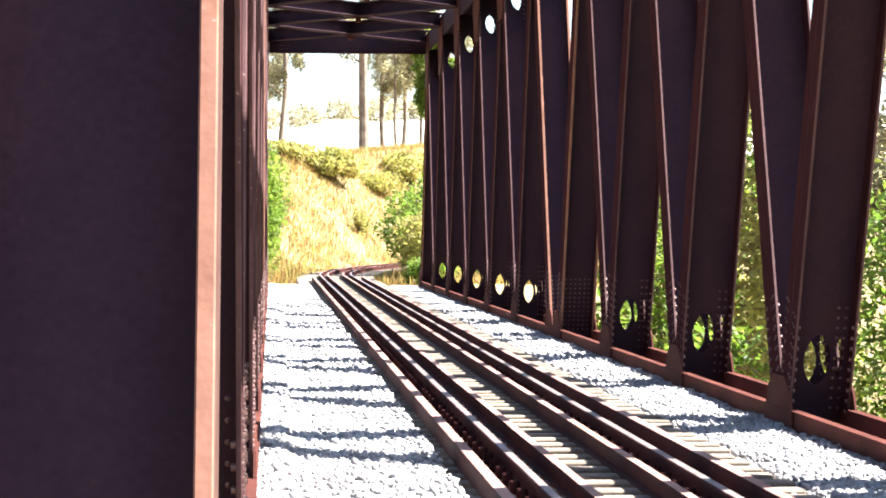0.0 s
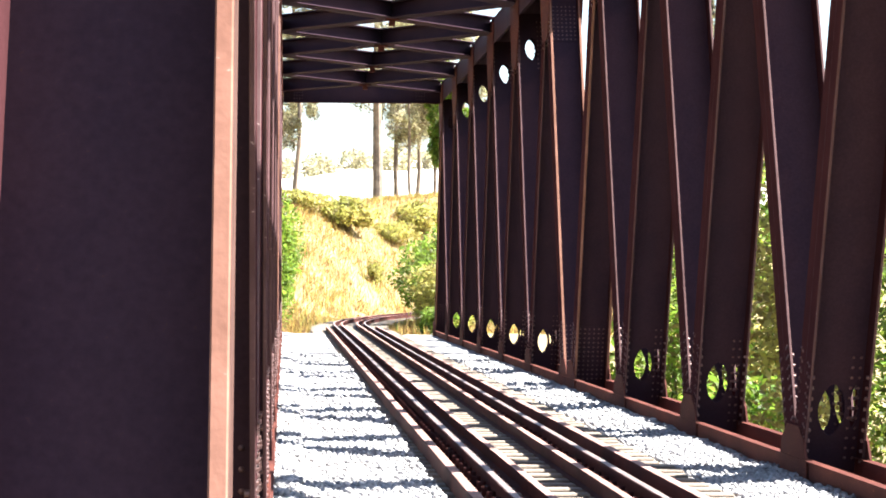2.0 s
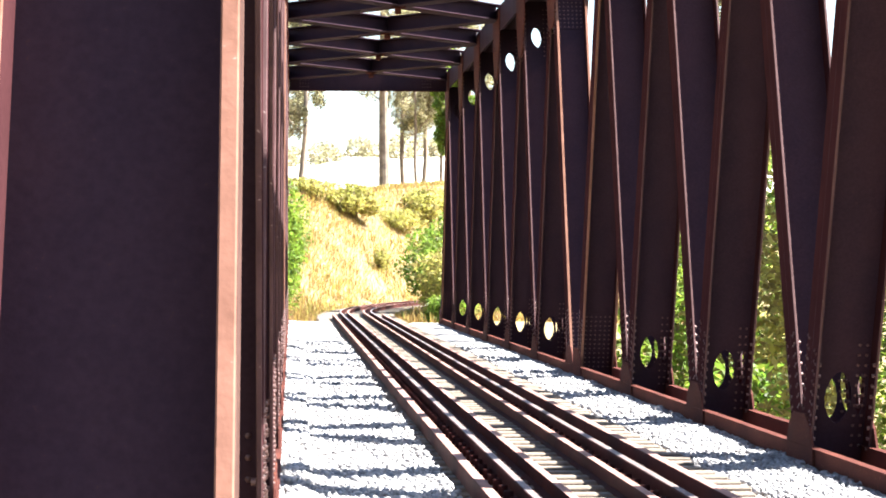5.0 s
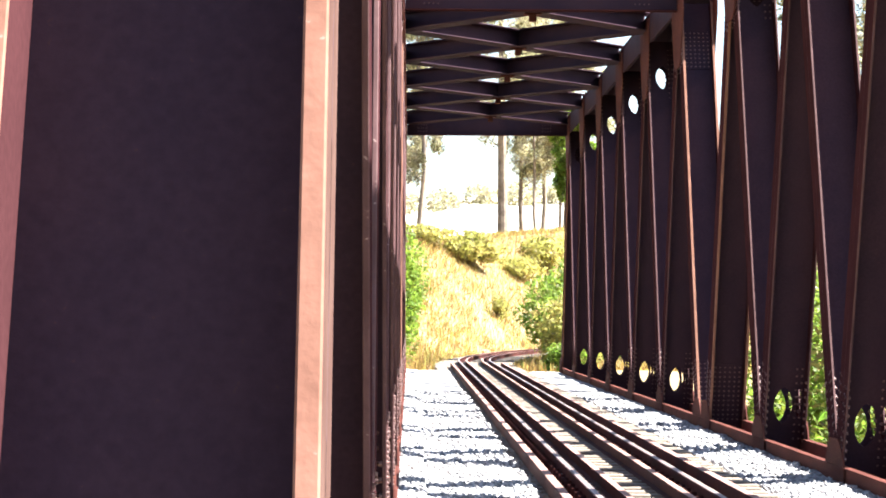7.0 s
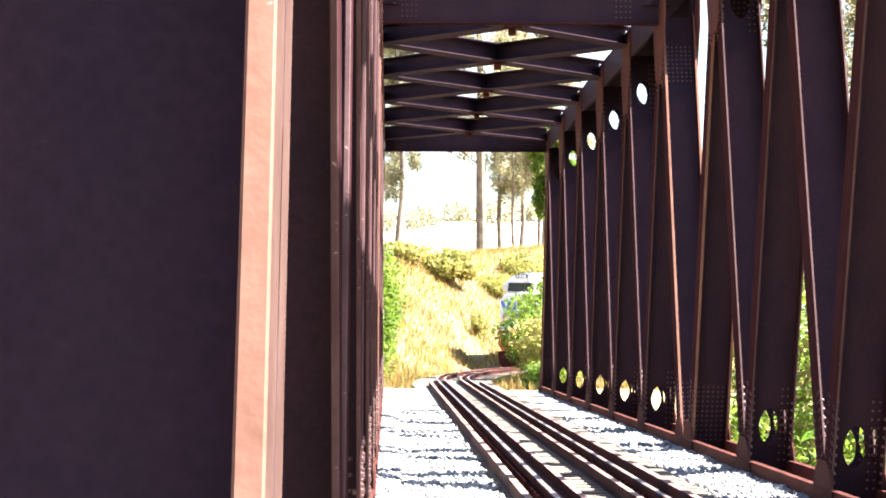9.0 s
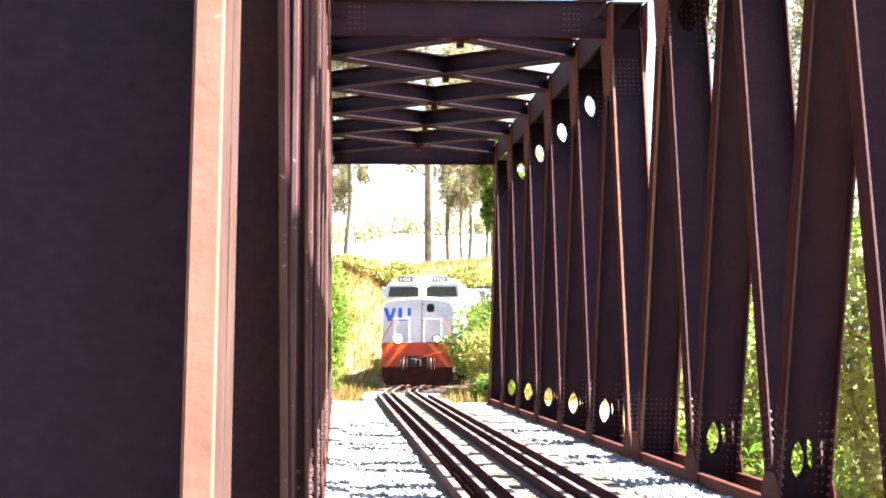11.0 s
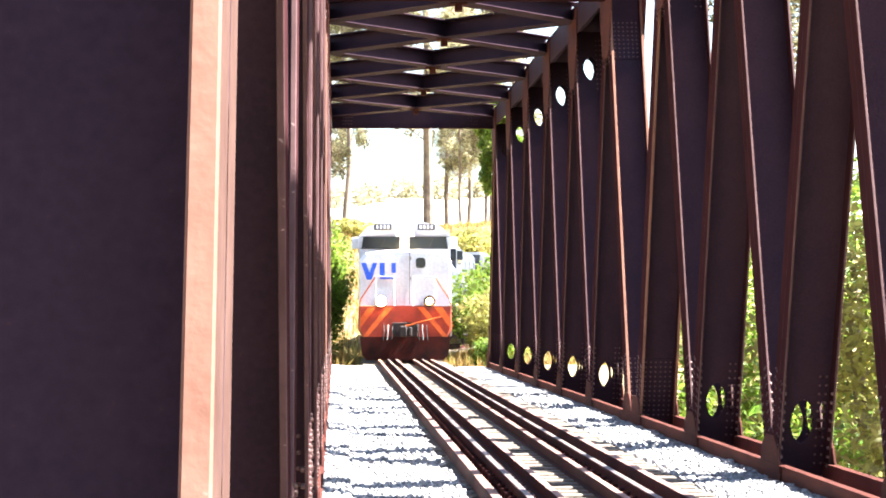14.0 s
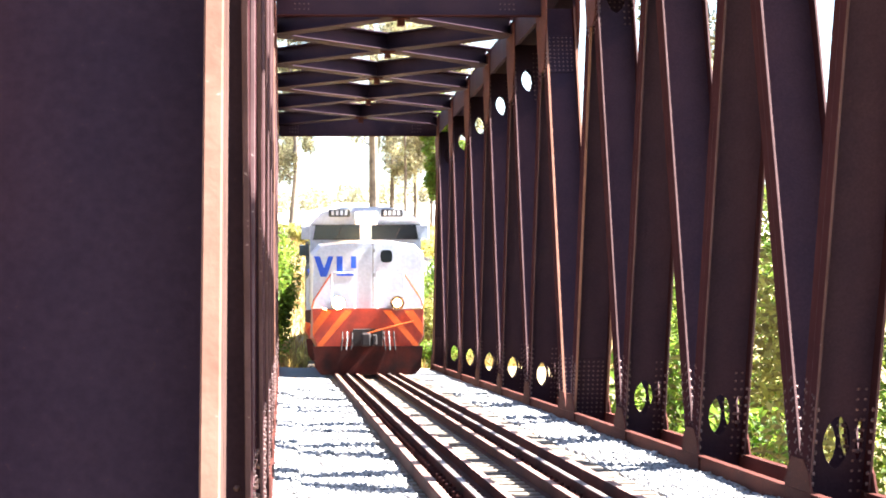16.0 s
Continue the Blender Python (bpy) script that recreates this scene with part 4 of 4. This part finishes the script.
    for y0 in (1.6, 13.6):
        bm = bmesh.new()
        for s in (-1, 1):
            box(bm, (s * 0.85 - 0.07, y0 - 0.3, 0.45), (s * 0.85 + 0.07, y0 + 4.2, 0.85), bevel=0.03)
        box(bm, (-0.8, y0 + 1.6, 0.5), (0.8, y0 + 2.3, 1.25), bevel=0.03)
        bogie = part("bogie", bm, M_BLACK, e, "black bogie")
        for i in range(3):
            bm = bmesh.new()
            for s in (-1, 1):
                cyl(bm, (s * 0.5, y0 + 0.4 + 1.6 * i, 0.5), (s * 0.62, y0 + 0.4 + 1.6 * i, 0.5), 0.5, seg=20)
            cyl(bm, (-0.5, y0 + 0.4 + 1.6 * i, 0.5), (0.5, y0 + 0.4 + 1.6 * i, 0.5), 0.08, seg=8)
            part("wheelset", bm, M_BLACK, bogie)
    return e


def wagon():
    """A high-sided hopper wagon, its near end at y = 0."""
    w = empty("hopper_wagon")
    tagged(w, "dusty grey high-sided hopper wagon behind the locomotive", "wagon", "wagons of the train")
    bm = bmesh.new()
    box(bm, (-1.4, 0.7, 1.3), (1.4, 13.3, 4.0), bevel=0.05)
    body = part("body", bm, M_GREY, w)
    for i in range(8):
        for s in (-1, 1):
            bm = bmesh.new()
            box(bm, (s * 1.43 - 0.04, 1.0 + 1.7 * i, 1.3), (s * 1.43 + 0.04, 1.12 + 1.7 * i, 4.0))
            part("rib", bm, M_GREY, body)
    bm = bmesh.new()
    box(bm, (-1.45, 0.65, 3.95), (1.45, 13.35, 4.1), bevel=0.02)
    part("rim", bm, M_BLACK, body, "black upper rim")
    bm = bmesh.new()
    box(bm, (-0.3, 0, 0.8), (0.3, 14, 1.25), bevel=0.03)
    part("frame", bm, M_BLACK, w)
    for y0 in (2.2, 10.2):
        bm = bmesh.new()
        for i in range(2):
            for s in (-1, 1):
                cyl(bm, (s * 0.5, y0 + 1.7 * i, 0.42), (s * 0.62, y0 + 1.7 * i, 0.42), 0.42, seg=16)
        for s in (-1, 1):
            box(bm, (s * 0.8 - 0.06, y0 - 0.3, 0.35), (s * 0.8 + 0.06, y0 + 2.0, 0.6), bevel=0.02)
        part("bogie", bm, M_BLACK, w)
    return w


loco = engine(M_WHITE, M_GREY)
loco_two = engine(M_SLATE, M_SLATE)
loco_two["label"] = "sooty slate-grey diesel locomotive coupled behind the white one"
first = wagon()
wagons = [first] + [copy_thing(first, Matrix.Translation((0, 0, 0))) for _ in range(2)]


# sleepers: timbers under the rails, over the bridge and round the curve
def sleeper_mesh():
    bm = bmesh.new()
    box(bm, (-1.38, -0.12, -0.14), (1.38, 0.12, 0.0), bevel=0.012)
    me = bpy.data.meshes.new("sleeper")
    bm.to_mesh(me)
    bm.free()
    me.materials.append(M_SLEEPER)
    return me


timber = sleeper_mesh()
jig = random.Random(3)
for i in range(262):
    x, y, a = track_at(-14.0 + 0.55 * i)
    ob = new("sleeper", timber)
    ob.parent = track
    ob.matrix_basis = Matrix.Translation((x + jig.uniform(-0.04, 0.04), y, 0.022 + jig.uniform(-0.004, 0.004))) @ Matrix.Rotation(-a + jig.uniform(-0.012, 0.012), 4, "Z")
bm = bmesh.new()
ss = [s for s in np.arange(DECK_END - 0.3, 262, 2.0)]
rows = []
for s in ss:
    x, y, a = track_at(s)
    rows.append([bm.verts.new((x + u * math.cos(a), y - u * math.sin(a), z)) for u, z in ((-1.6, -0.35), (-1.05, -0.02), (1.05, -0.02), (1.6, -0.35))])
for a, b in zip(rows, rows[1:]):
    for i in range(3):
        bm.faces.new((a[i], a[i + 1], b[i + 1], b[i]))
for a, b in (((-60.0, -0.02), (3.25, -0.02)),):
    near = [[bm.verts.new((TRACK_X + u, y, z)) for u, z in ((-2.6, -0.4), (-1.6, -0.005), (1.6, -0.005), (2.6, -0.4))] for y in (a[0], b[0])]
    for i in range(3):
        bm.faces.new((near[0][i], near[0][i + 1], near[1][i + 1], near[1][i]))
tagged(part("ballast_shoulder", bm, M_BALLAST), "pale ballast bed of the line before and beyond the bridge", "ballast", kind="structure")

# a pale bearing block at the foot of the near girder
bm = bmesh.new()
box(bm, (-1.1, 3.0, -0.9), (0.1, 4.6, -0.52), bevel=0.03)
tagged(part("abutment_block", bm, M_CONC), "bleached concrete bearing block under the girder's end", "abutment", kind="structure")


def on_track(s):
    """Pose of a vehicle whose leading end is at s on the track."""
    ax, ay, _ = track_at(s)
    bx, by, _ = track_at(s + 12.0)
    a = math.atan2(bx - ax, by - ay)
    return Matrix.Translation((ax, ay, 0.17)) @ Matrix.Rotation(-a, 4, "Z")


def front_at(t):
    """Where the locomotive's nose is at t seconds, along the track."""
    u = 16.0 - t
    return 70.0 + 9.3 * u - 0.28 * u * u + 6.0 * max(0.0, u - 6.0) + 9.0 * max(0.0, u - 6.9)


def motions():
    times = [0.5 * i for i in range(33)]
    walk(loco, [(t, on_track(front_at(t))) for t in times])
    walk(loco_two, [(t, on_track(front_at(t) + ENGINE_LEN + 0.8)) for t in times])
    for i, w in enumerate(wagons):
        walk(w, [(t, on_track(front_at(t) + 2 * (ENGINE_LEN + 0.8) + 14.4 * i)) for t in times])


motions()
